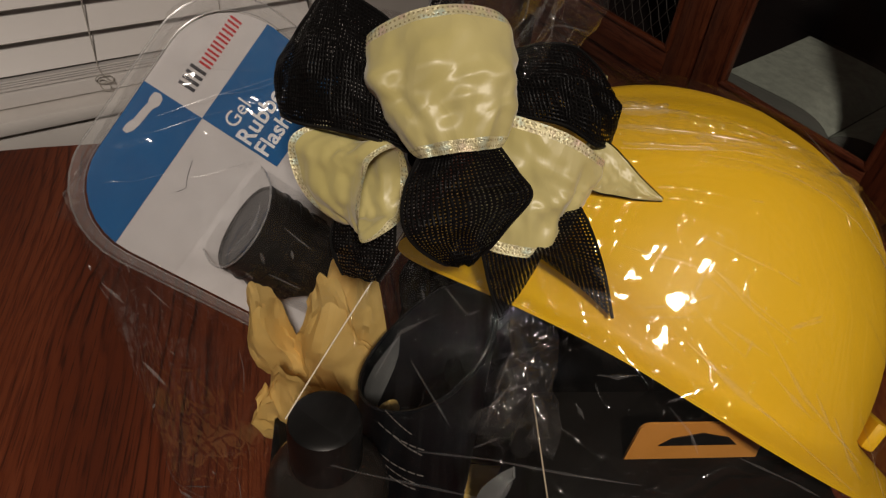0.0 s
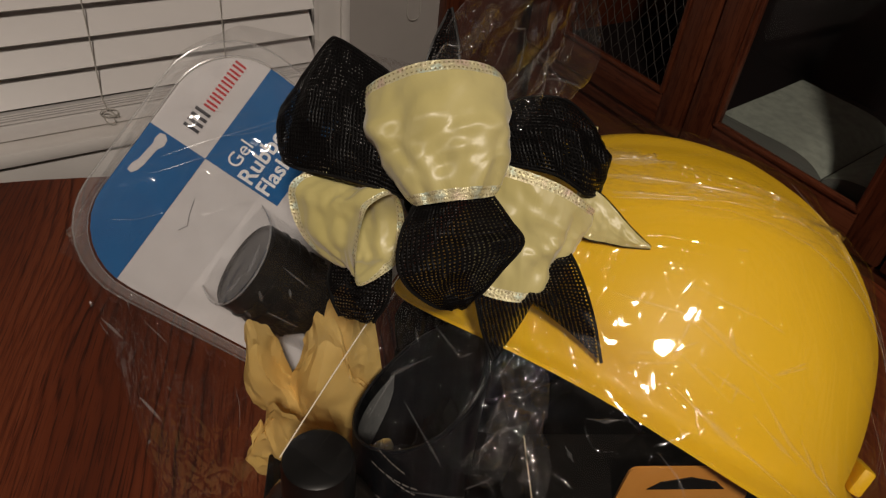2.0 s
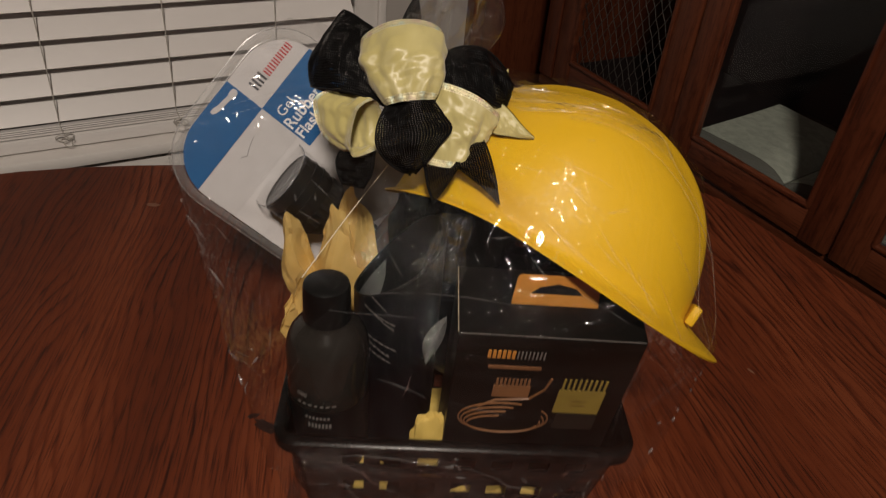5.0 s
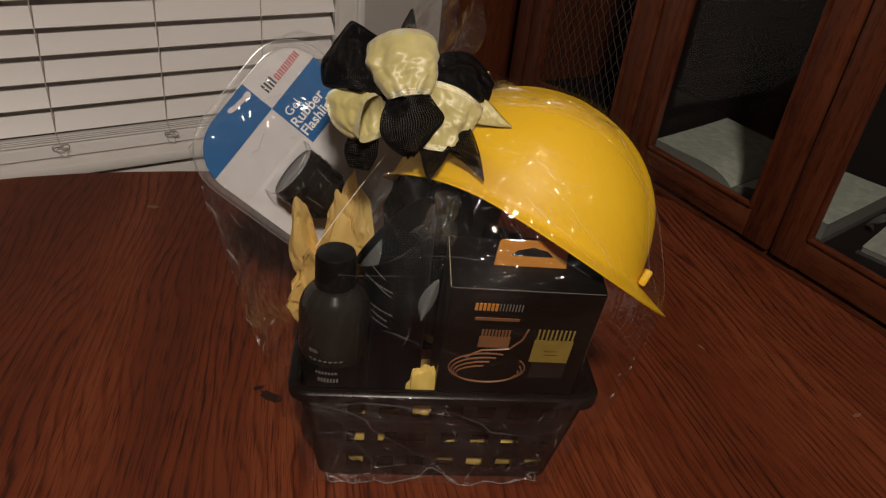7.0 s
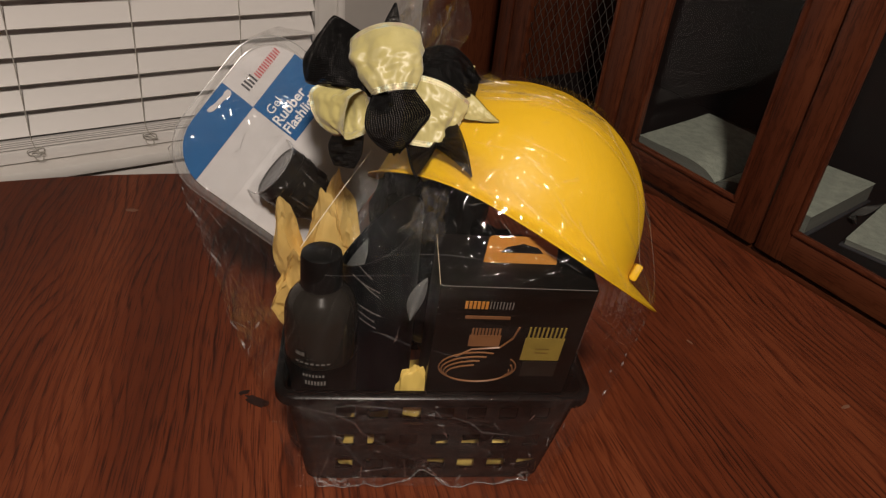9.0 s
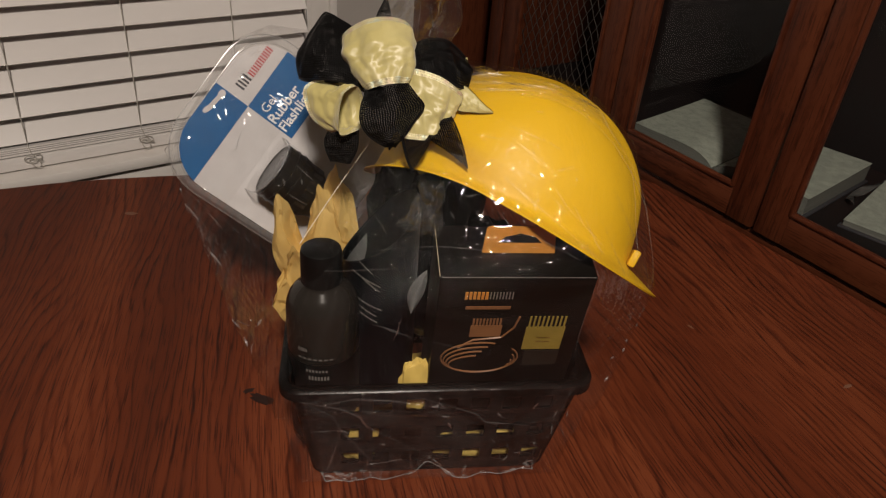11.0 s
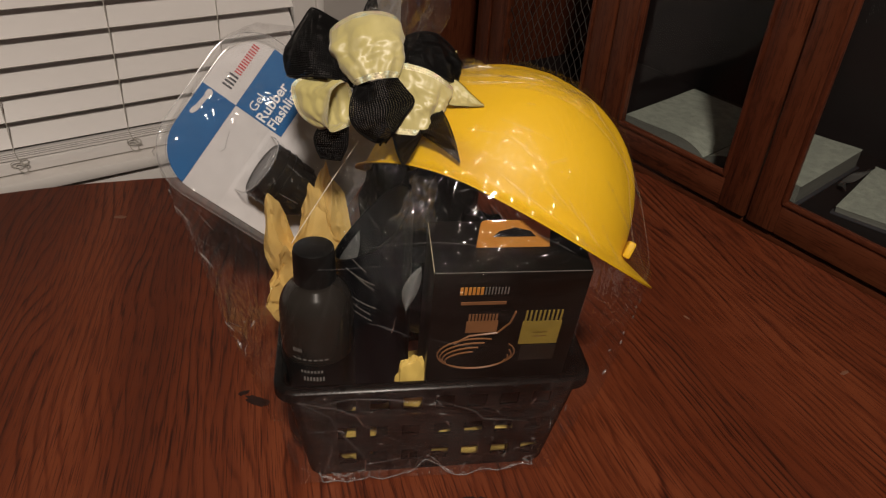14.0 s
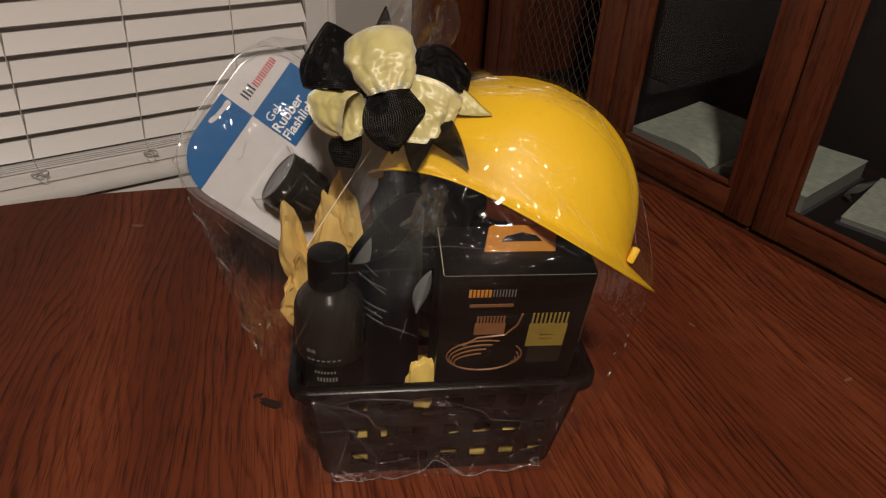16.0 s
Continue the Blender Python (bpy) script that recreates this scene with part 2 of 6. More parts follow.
M_COVER = mottled("book_cover", (0.03, 0.03, 0.035), (0.05, 0.05, 0.055), 60, 0.5)
M_WIRE = mat("steel_wire", (0.16, 0.15, 0.14), 0.32, 0.85)


def stitched_edge():
    """Cream woven edge with a faint iridescent thread and two rows of small dark stitches."""
    m = mottled("stitched_edge", (0.62, 0.56, 0.30), (0.70, 0.66, 0.44), 260, 0.34, 0.5, 800)
    uv = node(m, "ShaderNodeUVMap")
    uv.uv_map = "UVMap"
    sp = node(m, "ShaderNodeSeparateXYZ")
    link(m, uv.outputs[0], sp.inputs[0])
    dash = math_node(m, "LESS_THAN", math_node(m, "FRACT", math_node(m, "MULTIPLY", sp.outputs[0], 560.0)), 0.40)
    rows = math_node(m, "FRACT", math_node(m, "MULTIPLY", sp.outputs[1], 2.0))
    inside = math_node(m, "MULTIPLY", math_node(m, "GREATER_THAN", rows, 0.34), math_node(m, "LESS_THAN", rows, 0.66))
    mark = math_node(m, "MULTIPLY", dash, inside)
    old = bsdf(m).inputs["Base Color"].links[0].from_socket
    n = node(m, "ShaderNodeTexNoise", Scale=160.0, Detail=1.0)
    tc = node(m, "ShaderNodeTexCoord")
    link(m, tc.outputs["Object"], n.inputs["Vector"])
    irid = ramp(m, n.outputs["Fac"], [(0.30, (0.50, 0.66, 0.62)), (0.45, (0.68, 0.62, 0.36)), (0.58, (0.70, 0.64, 0.42)), (0.72, (0.66, 0.46, 0.42))])
    mix = node(m, "ShaderNodeMix")
    mix.data_type = "RGBA"
    mix.inputs[0].default_value = 0.6
    link(m, old, mix.inputs[6])
    link(m, irid, mix.inputs[7])
    mix2 = node(m, "ShaderNodeMix")
    mix2.data_type = "RGBA"
    link(m, mark, mix2.inputs[0])
    link(m, mix.outputs[2], mix2.inputs[6])
    mix2.inputs[7].default_value = (0.33, 0.28, 0.14, 1)
    link(m, mix2.outputs[2], bsdf(m).inputs["Base Color"])
    bsdf(m).inputs["Metallic"].default_value = 0.35
    return m


M_SPARK = stitched_edge()


def satin():
    m = mottled("gold_satin", (0.43, 0.372, 0.142), (0.50, 0.44, 0.20), 26, 0.40, spec=0.5)
    tc = node(m, "ShaderNodeTexCoord")
    warp = node(m, "ShaderNodeMapping", Scale=(1.0, 0.55, 1.0))
    link(m, tc.outputs["Object"], warp.inputs["Vector"])
    rid = node(m, "ShaderNodeTexNoise", Scale=26.0, Detail=1.5, Distortion=0.9)
    link(m, warp.outputs[0], rid.inputs["Vector"])
    crease = math_node(m, "ABSOLUTE", math_node(m, "SUBTRACT", rid.outputs["Fac"], 0.5))
    fine = node(m, "ShaderNodeTexNoise", Scale=110.0, Detail=3.0)
    link(m, warp.outputs[0], fine.inputs["Vector"])
    hgt = math_node(m, "ADD", math_node(m, "MULTIPLY", crease, 1.1), math_node(m, "MULTIPLY", fine.outputs["Fac"], 0.06))
    for scale, deep in ((24.0, 0.30), (60.0, 0.10)):
        edge = node(m, "ShaderNodeTexVoronoi", Scale=scale, Randomness=1.0)
        edge.feature = "DISTANCE_TO_EDGE"
        bent = node(m, "ShaderNodeVectorMath")
        bent.operation = "MULTIPLY_ADD"
        link(m, rid.outputs["Color"], bent.inputs[0])
        bent.inputs[1].default_value = (0.02, 0.02, 0.02)
        link(m, warp.outputs[0], bent.inputs[2])
        link(m, bent.outputs[0], edge.inputs["Vector"])
        line = math_node(m, "EXPONENT", math_node(m, "MULTIPLY", edge.outputs["Distance"], -11.0))
        hgt = math_node(m, "ADD", hgt, math_node(m, "MULTIPLY", line, deep))
    bsdf(m).inputs["Anisotropic"].default_value = 0.85
    way = node(m, "ShaderNodeTangent")
    way.direction_type = "UV_MAP"
    way.uv_map = "UVMap"
    link(m, way.outputs[0], bsdf(m).inputs["Tangent"])
    bp = node(m, "ShaderNodeBump", Strength=0.16, Distance=0.005)
    link(m, hgt, bp.inputs["Height"])
    link(m, bp.outputs[0], bsdf(m).inputs["Normal"])
    bsdf(m).inputs["Sheen Weight"].default_value = 0.3
    bsdf(m).inputs["Transmission Weight"].default_value = 0.0
    return m


def mesh_ribbon():
    """Open black netting: crossing threads with holes between them, by the ribbon's own coordinates."""
    m = mat("black_netting", (0.0034, 0.0031, 0.0032), 0.42, spec=0.08)
    uv = node(m, "ShaderNodeUVMap")
    uv.uv_map = "UVMap"
    sp = node(m, "ShaderNodeSeparateXYZ")
    tc = node(m, "ShaderNodeTexCoord")
    slack = node(m, "ShaderNodeTexNoise", Scale=190.0, Detail=2.0)
    link(m, tc.outputs["Object"], slack.inputs["Vector"])
    warp = node(m, "ShaderNodeVectorMath")
    warp.operation = "MULTIPLY_ADD"
    link(m, slack.outputs["Color"], warp.inputs[0])
    warp.inputs[1].default_value = (0.0014, 0.0014, 0.0)
    link(m, uv.outputs[0], warp.inputs[2])
    link(m, warp.outputs[0], sp.inputs[0])
    keep, relief = None, None
    for axis in (0, 1):
        s = math_node(m, "FRACT", math_node(m, "MULTIPLY", sp.outputs[axis], 640.0))
        t = math_node(m, "LESS_THAN", s, 0.66)
        # each thread is round: high along its middle
        r = math_node(m, "SUBTRACT", 0.33, math_node(m, "ABSOLUTE", math_node(m, "SUBTRACT", s, 0.33)))
        keep = t if keep is None else math_node(m, "MAXIMUM", keep, t)
        relief = r if relief is None else math_node(m, "MAXIMUM", relief, r)
    tr = node(m, "ShaderNodeBsdfTransparent")
    mix = node(m, "ShaderNodeMixShader")
    link(m, keep, mix.inputs[0])
    link(m, tr.outputs[0], mix.inputs[1])
    link(m, bsdf(m).outputs[0], mix.inputs[2])
    link(m, mix.outputs[0], m.node_tree.nodes["Material Output"].inputs[0])
    bp = node(m, "ShaderNodeBump", Strength=0.5, Distance=0.002)
    link(m, relief, bp.inputs["Height"])
    link(m, bp.outputs[0], bsdf(m).inputs["Normal"])
    return m


def film_mat(name, ior=1.5, haze=0.02, rough=0.05, most=1.0, waves=0.0, wave_scale=20.0):
    """Clear film: passes light straight and shines by Fresnel; waves: slope of its soft unevenness."""
    m = bpy.data.materials.new(name)
    m.use_nodes = True
    nt = m.node_tree
    nt.nodes.remove(nt.nodes["Principled BSDF"])
    gl = node(m, "ShaderNodeBsdfGlossy", Roughness=rough)
    if waves:
        tc = node(m, "ShaderNodeTexCoord")
        n1 = node(m, "ShaderNodeTexNoise", Scale=wave_scale, Detail=2.0, Distortion=0.8)
        link(m, tc.outputs["Object"], n1.inputs["Vector"])
        bp = node(m, "ShaderNodeBump", Strength=1.0, Distance=waves / wave_scale)
        link(m, n1.outputs["Fac"], bp.inputs["Height"])
        link(m, bp.outputs[0], gl.inputs["Normal"])
    fr = node(m, "ShaderNodeFresnel", IOR=ior)
    sheen = math_node(m, "MINIMUM", fr.outputs[0], most)
    tr = node(m, "ShaderNodeBsdfTransparent")
    tr.inputs[0].default_value = (0.99, 0.99, 0.99, 1)
    df = node(m, "ShaderNodeBsdfDiffuse", Color=(0.8, 0.8, 0.8, 1))
    base = node(m, "ShaderNodeMixShader")
    base.inputs[0].default_value = haze
    base.name = "haze_mix"
    link(m, tr.outputs[0], base.inputs[1])
    link(m, df.outputs[0], base.inputs[2])
    mix = node(m, "ShaderNodeMixShader")
    link(m, sheen, mix.inputs[0])
    link(m, base.outputs[0], mix.inputs[1])
    link(m, gl.outputs[0], mix.inputs[2])
    link(m, mix.outputs[0], nt.nodes["Material Output"].inputs[0])
    return m


def crinkled_film(name, slope=0.17, fold=0.0009, haze=0.0005, rough=0.05, most=0.085, size=1.0, pulled=None, pull=0.0012, veil=0.0):
    """Cellophane: facets bordered by straight raised folds at two sizes; pulled: the gathered point from which long folds run."""
    m = film_mat(name, 1.5, haze, rough, most)
    gl = next(n for n in m.node_tree.nodes if n.type == "BSDF_GLOSSY")
    tc = node(m, "ShaderNodeTexCoord")
    bend = node(m, "ShaderNodeTexNoise", Scale=14.0, Detail=1.0)
    link(m, tc.outputs["Object"], bend.inputs["Vector"])
    warp = node(m, "ShaderNodeVectorMath")
    warp.operation = "MULTIPLY_ADD"
    link(m, bend.outputs["Color"], warp.inputs[0])
    warp.inputs[1].default_value = (0.03, 0.03, 0.03)
    link(m, tc.outputs["Object"], warp.inputs[2])
    patch = node(m, "ShaderNodeTexNoise", Scale=13.0, Detail=2.0)
    link(m, tc.outputs["Object"], patch.inputs["Vector"])
    where = ramp(m, patch.outputs["Fac"], [(0.42, (0.06, 0.06, 0.06)), (0.62, (1, 1, 1))])
    height = None
    for scale, k in ((27.0 * size, 1.0), (80.0 * size, 0.7)):
        cell = node(m, "ShaderNodeTexVoronoi", Scale=scale, Randomness=1.0)
        link(m, warp.outputs[0], cell.inputs["Vector"])
        lean = node(m, "ShaderNodeVectorMath")
        lean.operation = "SUBTRACT"
        link(m, cell.outputs["Color"], lean.inputs[0])
        lean.inputs[1].default_value = (0.5, 0.5, 0.5)
        off = node(m, "ShaderNodeVectorMath")
        off.operation = "SUBTRACT"
        link(m, warp.outputs[0], off.inputs[0])
        link(m, cell.outputs["Position"], off.inputs[1])
        dot = node(m, "ShaderNodeVectorMath")
        dot.operation = "DOT_PRODUCT"
        link(m, lean.outputs[0], dot.inputs[0])
        link(m, off.outputs[0], dot.inputs[1])
        edge = node(m, "ShaderNodeTexVoronoi", Scale=scale, Randomness=1.0)
        edge.feature = "DISTANCE_TO_EDGE"
        link(m, warp.outputs[0], edge.inputs["Vector"])
        near = math_node(m, "MULTIPLY", edge.outputs["Distance"], -1.0 / (0.0010 * scale))
        ridge = math_node(m, "MULTIPLY", math_node(m, "EXPONENT", near), fold * k)
        h = math_node(m, "MULTIPLY", math_node(m, "ADD", math_node(m, "MULTIPLY", dot.outputs["Value"], slope * k), ridge), where)
        height = h if height is None else math_node(m, "ADD", height, h)
    if pulled:
        sub = node(m, "ShaderNodeVectorMath")
        sub.operation = "SUBTRACT"
        sub.inputs[1].default_value = pulled
        link(m, tc.outputs["Object"], sub.inputs[0])
        ln = node(m, "ShaderNodeVectorMath")
        ln.operation = "LENGTH"
        link(m, sub.outputs[0], ln.inputs[0])
        sp = node(m, "ShaderNodeSeparateXYZ")
        link(m, sub.outputs[0], sp.inputs[0])
        ang = math_node(m, "ARCTAN2", sp.outputs[0], math_node(m, "SUBTRACT", sp.outputs[1], sp.outputs[2]))
        for k_ang, k_len, amp, off_z in ((15.0, 4.0, 1.0, 0.0), (38.0, 8.0, 0.42, 3.0)):
            cv = node(m, "ShaderNodeCombineXYZ")
            link(m, math_node(m, "MULTIPLY", ang, k_ang), cv.inputs[0])
            link(m, math_node(m, "MULTIPLY", ln.outputs["Value"], k_len), cv.inputs[1])
            cv.inputs[2].default_value = off_z
            n = node(m, "ShaderNodeTexNoise", Scale=1.0, Detail=1.5, Distortion=0.25)
            link(m, cv.outputs[0], n.inputs["Vector"])
            mid = math_node(m, "SUBTRACT", n.outputs["Fac"], 0.5)
            crest = math_node(m, "MULTIPLY", math_node(m, "SQRT", math_node(m, "ADD", math_node(m, "MULTIPLY", mid, mid), 0.0007)), -2.0)
            soft = math_node(m, "MULTIPLY", math_node(m, "ADD", crest, n.outputs["Fac"]), amp * pull)
            height = math_node(m, "ADD", height, soft)
        # soft streaks of diffuse white painted in for the stretched film's sheen
        cv = node(m, "ShaderNodeCombineXYZ")
        link(m, math_node(m, "MULTIPLY", ang, 5.0), cv.inputs[0])
        link(m, math_node(m, "MULTIPLY", ln.outputs["Value"], 9.0), cv.inputs[1])
        n = node(m, "ShaderNodeTexNoise", Scale=1.0, Detail=4.0, Roughness=0.6, Distortion=0.8)
        link(m, cv.outputs[0], n.inputs["Vector"])
        streak = ramp(m, n.outputs["Fac"], [(0.46, (0, 0, 0)), (0.66, (veil, veil, veil)), (0.80, (2 * veil, 2 * veil, 2 * veil))])
        link(m, math_node(m, "ADD", streak, haze), m.node_tree.nodes["haze_mix"].inputs[0])
    bp = node(m, "ShaderNodeBump", Strength=1.0, Distance=1.0)
    link(m, height, bp.inputs["Height"])
    link(m, bp.outputs[0], gl.inputs["Normal"])
    return m


M_GOLD = satin()
M_NET = mesh_ribbon()
M_FILM = crinkled_film("clear_film", slope=0.13, most=0.13, pulled=(0.04, 0.285, 0.375), pull=0.0024, veil=0.006)
# white haze stands in for specular glints on creases, hems and beads
M_CREASE = film_mat("glint_white_crease", 1.8, 0.13, 0.22, 0.6)
M_COVERFILM = film_mat("clear_cover", 1.5, 0.010, 0.08, 0.3, 0.35, 22.0)
# some white haze in the folds helps draw their highlights
M_FOLD = film_mat("glint_white_fold", 1.5, 0.05, 0.25, 0.40)
M_SKIRT = crinkled_film("film_skirt", 0.34, 0.0014, 0.0008, 0.08, 0.18, 1.2, (-0.035, 0.168, 0.132), 0.0045, 0.014)
M_TUFT = crinkled_film("film_tuft", 0.8, 0.0016, 0.006, 0.06, 0.20, 3.0)
# opaque pale colour draws the glint along the film's folded seam
M_SEAM = mottled("seam_glint", (0.66, 0.58, 0.44), (0.78, 0.70, 0.56), 300, 0.2)
M_DOME = crinkled_film("clear_dome", 1.0, 0.0012, 0.004, 0.07, 0.16, 2.0)


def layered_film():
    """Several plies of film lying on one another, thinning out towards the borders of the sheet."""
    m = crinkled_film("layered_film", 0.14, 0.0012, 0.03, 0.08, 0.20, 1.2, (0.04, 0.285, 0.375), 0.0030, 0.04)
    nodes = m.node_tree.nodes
    # tan tint stands in for the light lost by reflection between plies
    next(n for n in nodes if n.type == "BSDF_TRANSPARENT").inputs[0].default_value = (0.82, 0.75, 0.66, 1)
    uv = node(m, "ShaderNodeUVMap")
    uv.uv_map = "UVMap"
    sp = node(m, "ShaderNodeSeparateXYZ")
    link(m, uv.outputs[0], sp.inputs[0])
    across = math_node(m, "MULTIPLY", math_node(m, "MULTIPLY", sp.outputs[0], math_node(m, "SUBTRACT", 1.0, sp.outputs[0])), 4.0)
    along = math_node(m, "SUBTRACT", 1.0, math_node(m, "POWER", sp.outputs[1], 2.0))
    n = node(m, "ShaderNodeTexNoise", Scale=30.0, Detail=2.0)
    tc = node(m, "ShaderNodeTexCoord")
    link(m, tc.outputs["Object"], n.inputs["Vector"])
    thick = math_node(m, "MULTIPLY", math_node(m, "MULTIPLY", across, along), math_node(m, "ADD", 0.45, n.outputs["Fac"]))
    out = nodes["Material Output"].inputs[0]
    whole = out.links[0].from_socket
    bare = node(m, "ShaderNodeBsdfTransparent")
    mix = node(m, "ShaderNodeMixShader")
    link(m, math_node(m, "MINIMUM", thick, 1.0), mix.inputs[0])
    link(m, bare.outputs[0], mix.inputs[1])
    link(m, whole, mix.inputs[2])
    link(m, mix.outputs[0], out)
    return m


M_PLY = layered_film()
M_BLISTER = film_mat("clear_blister", 1.5, 0.13, 0.06, 0.5, 0.6, 40.0)
M_GLASS = film_mat("door_glass", 1.22, 0.0004, 0.0)


# ---- mesh helpers ----
def obj(name, bm, material, parent=None, label="", smooth=True, m=None, angle=40):
    me = bpy.data.meshes.new(name)
    bmesh.ops.recalc_face_normals(bm, faces=bm.faces)
    bm.to_mesh(me)
    bm.free()
    for mm in (material if isinstance(material, (list, tuple)) else [material]):
        me.materials.append(mm)
    if smooth:
        me.shade_smooth()
        me.set_sharp_from_angle(angle=radians(angle))
    ob = new(name, me)
    if parent is not None:
        ob.parent = parent
    if m is not None:
        ob.matrix_basis = m
    if label:
        tagged(ob, label=label)
    return ob


def part(name, bm, material, parent, label="", **kw):
    return obj(name, bm, material, parent, label, **kw)


def thing(name, m, label, category, group="", kind=""):
    e = new(name)
    e.empty_display_size = 0.02
    e.matrix_world = m
    return tagged(e, label=label, category=category, group=group, kind=kind)


def box(sx, sy, sz, at=(0, 0, 0), bevel=0.0, m=None, segments=2):
    """A bevelled box centred at `at`."""
    bm = bmesh.new()
    bmesh.ops.create_cube(bm, size=1)
    bmesh.ops.scale(bm, vec=(sx, sy, sz), verts=bm.verts)
    if bevel:
        bmesh.ops.bevel(bm, geom=bm.edges[:], offset=bevel, segments=segments, affect="EDGES", profile=0.5)
    bmesh.ops.translate(bm, vec=at, verts=bm.verts)
    if m is not None:
        bm.transform(m)
    return bm


def merge(*parts):
    bm = parts[0]
    for other in parts[1:]:
        me = bpy.data.meshes.new("tmp")
        other.to_mesh(me)
        other.free()
        bm.from_mesh(me)
        bpy.data.meshes.remove(me)
    return bm


def prism(outline, z0, z1, bevel=0.0):
    """An upright plate with the given outline."""
    bm = bmesh.new()
    f = bm.faces.new([bm.verts.new((x, y, z0)) for x, y in outline])
    r = bmesh.ops.extrude_face_region(bm, geom=[f])
    bmesh.ops.translate(bm, vec=(0, 0, z1 - z0), verts=[v for v in r["geom"] if isinstance(v, bmesh.types.BMVert)])
    if bevel:
        bmesh.ops.recalc_face_normals(bm, faces=bm.faces)
        flat = [e for e in bm.edges if abs(e.verts[0].co.z - e.verts[1].co.z) < 1e-6]
        bmesh.ops.bevel(bm, geom=flat, offset=bevel, segments=2, affect="EDGES")
    return bm


def rounded(w, h, r, n=6, cx=0.0, cy=0.0):
    """Outline of a rectangle with round corners; r may be one radius or four (from +x+y, counterclockwise)."""
    rs = r if isinstance(r, (list, tuple)) else [r] * 4
    pts = []
    for k, (sx, sy) in enumerate(((1, 1), (-1, 1), (-1, -1), (1, -1))):
        for i in range(n + 1):
            a = math.pi / 2 * (k + i / n)
            pts.append((cx + sx * (w / 2 - rs[k]) + rs[k] * math.cos(a), cy + sy * (h / 2 - rs[k]) + rs[k] * math.sin(a)))
    return pts


def lathe(profile, n=40, m=None):
    bm = bmesh.new()
    rings = [[bm.verts.new((r * math.cos(2 * math.pi * i / n), r * math.sin(2 * math.pi * i / n), z)) for i in range(n)] for r, z in profile]
    for a, b in zip(rings, rings[1:]):
        for i in range(n):
            bm.faces.new((a[i], a[(i + 1) % n], b[(i + 1) % n], b[i]))
    for ring in (rings[0], rings[-1]):
        bm.faces.new(ring)
    bmesh.ops.remove_doubles(bm, verts=bm.verts, dist=1e-6)
    if m is not None:
        bm.transform(m)
    return bm


def tube(points, radius, n=8, closed=False):
    """A round rod along a line of points."""
    pts = [Vector(p) for p in points]
    bm = bmesh.new()
    rings = []
    for i, p in enumerate(pts):
        a = pts[i - 1] if i or closed else p
        b = pts[(i + 1) % len(pts)] if i + 1 < len(pts) or closed else p
        t = (b - a).normalized()
        s = t.cross(Vector((0.31, 0.2, 0.93))).normalized()
        u = t.cross(s)
        r = radius[i] if isinstance(radius, (list, tuple)) else radius
        rings.append([bm.verts.new(p + r * (math.cos(2 * math.pi * k / n) * s + math.sin(2 * math.pi * k / n) * u)) for k in range(n)])
    pairs = list(zip(rings, rings[1:])) + ([(rings[-1], rings[0])] if closed else [])
    for a, b in pairs:
        for k in range(n):
            bm.faces.new((a[k], a[(k + 1) % n], b[(k + 1) % n], b[k]))
    if not closed:
        bm.faces.new(rings[0])
        bm.faces.new(rings[-1])
    return bm


def sheet(f, nu, nv, thick=0.0, uv=None):
    """A curved sheet f(u, v) with u, v in 0..1; uv: its size in metres, kept as texture coordinates."""
    bm = bmesh.new()
    grid = [[bm.verts.new(f(i / nu, j / nv)) for j in range(nv + 1)] for i in range(nu + 1)]
    layer = bm.loops.layers.uv.new("UVMap") if uv else None
    for i in range(nu):
        for j in range(nv):
            face = bm.faces.new((grid[i][j], grid[i + 1][j], grid[i + 1][j + 1], grid[i][j + 1]))
            if uv:
                for loop, (a, b) in zip(face.loops, ((i, j), (i + 1, j), (i + 1, j + 1), (i, j + 1))):
                    loop[layer].uv = (a / nu * uv[0], b / nv * uv[1])
    if thick:
        bmesh.ops.recalc_face_normals(bm, faces=bm.faces)
        bmesh.ops.solidify(bm, geom=bm.faces[:], thickness=thick)
    return bm


def lettering(text, size, m, material, parent, name="lettering", depth=0.0003, bold=0.0):
    cu = bpy.data.curves.new("text", "FONT")
    cu.body, cu.size, cu.extrude, cu.offset = text, size, depth, bold
    ob = new("text", cu)
    me = bpy.data.meshes.new_from_object(ob.evaluated_get(bpy.context.evaluated_depsgraph_get()))
    bpy.data.objects.remove(ob)
    me.materials.clear()
    me.materials.append(material)
    res = new(name, me)
    res.parent = parent
    res.matrix_basis = m
    return res


# ---- the room ----
def wall(name, sx, sy, sz, at, material, label):
    ob = obj(name, box(sx, sy, sz), material, smooth=False)
    ob.matrix_world = ROOM @ pose(*at)
    return tagged(ob, label=label, category="wall", kind="structure")


FLOOR_Z, CEIL_Z = -0.76, 1.68
WIN_Q, SIDE_P = 1.20, 1.36          # faces of the window wall and of the wall behind the cabinet
OPEN = (-0.95, 0.55, -0.078, 1.25)   # the window opening
wall("wall_north_below", 4.6, 0.14, OPEN[2] - FLOOR_Z, (-0.9, WIN_Q + 0.07, (OPEN[2] + FLOOR_Z) / 2), M_WALL, "pale painted wall below the window")
wall("wall_north_above", 4.6, 0.14, CEIL_Z - OPEN[3], (-0.9, WIN_Q + 0.07, (OPEN[3] + CEIL_Z) / 2), M_WALL, "pale painted wall above the window")
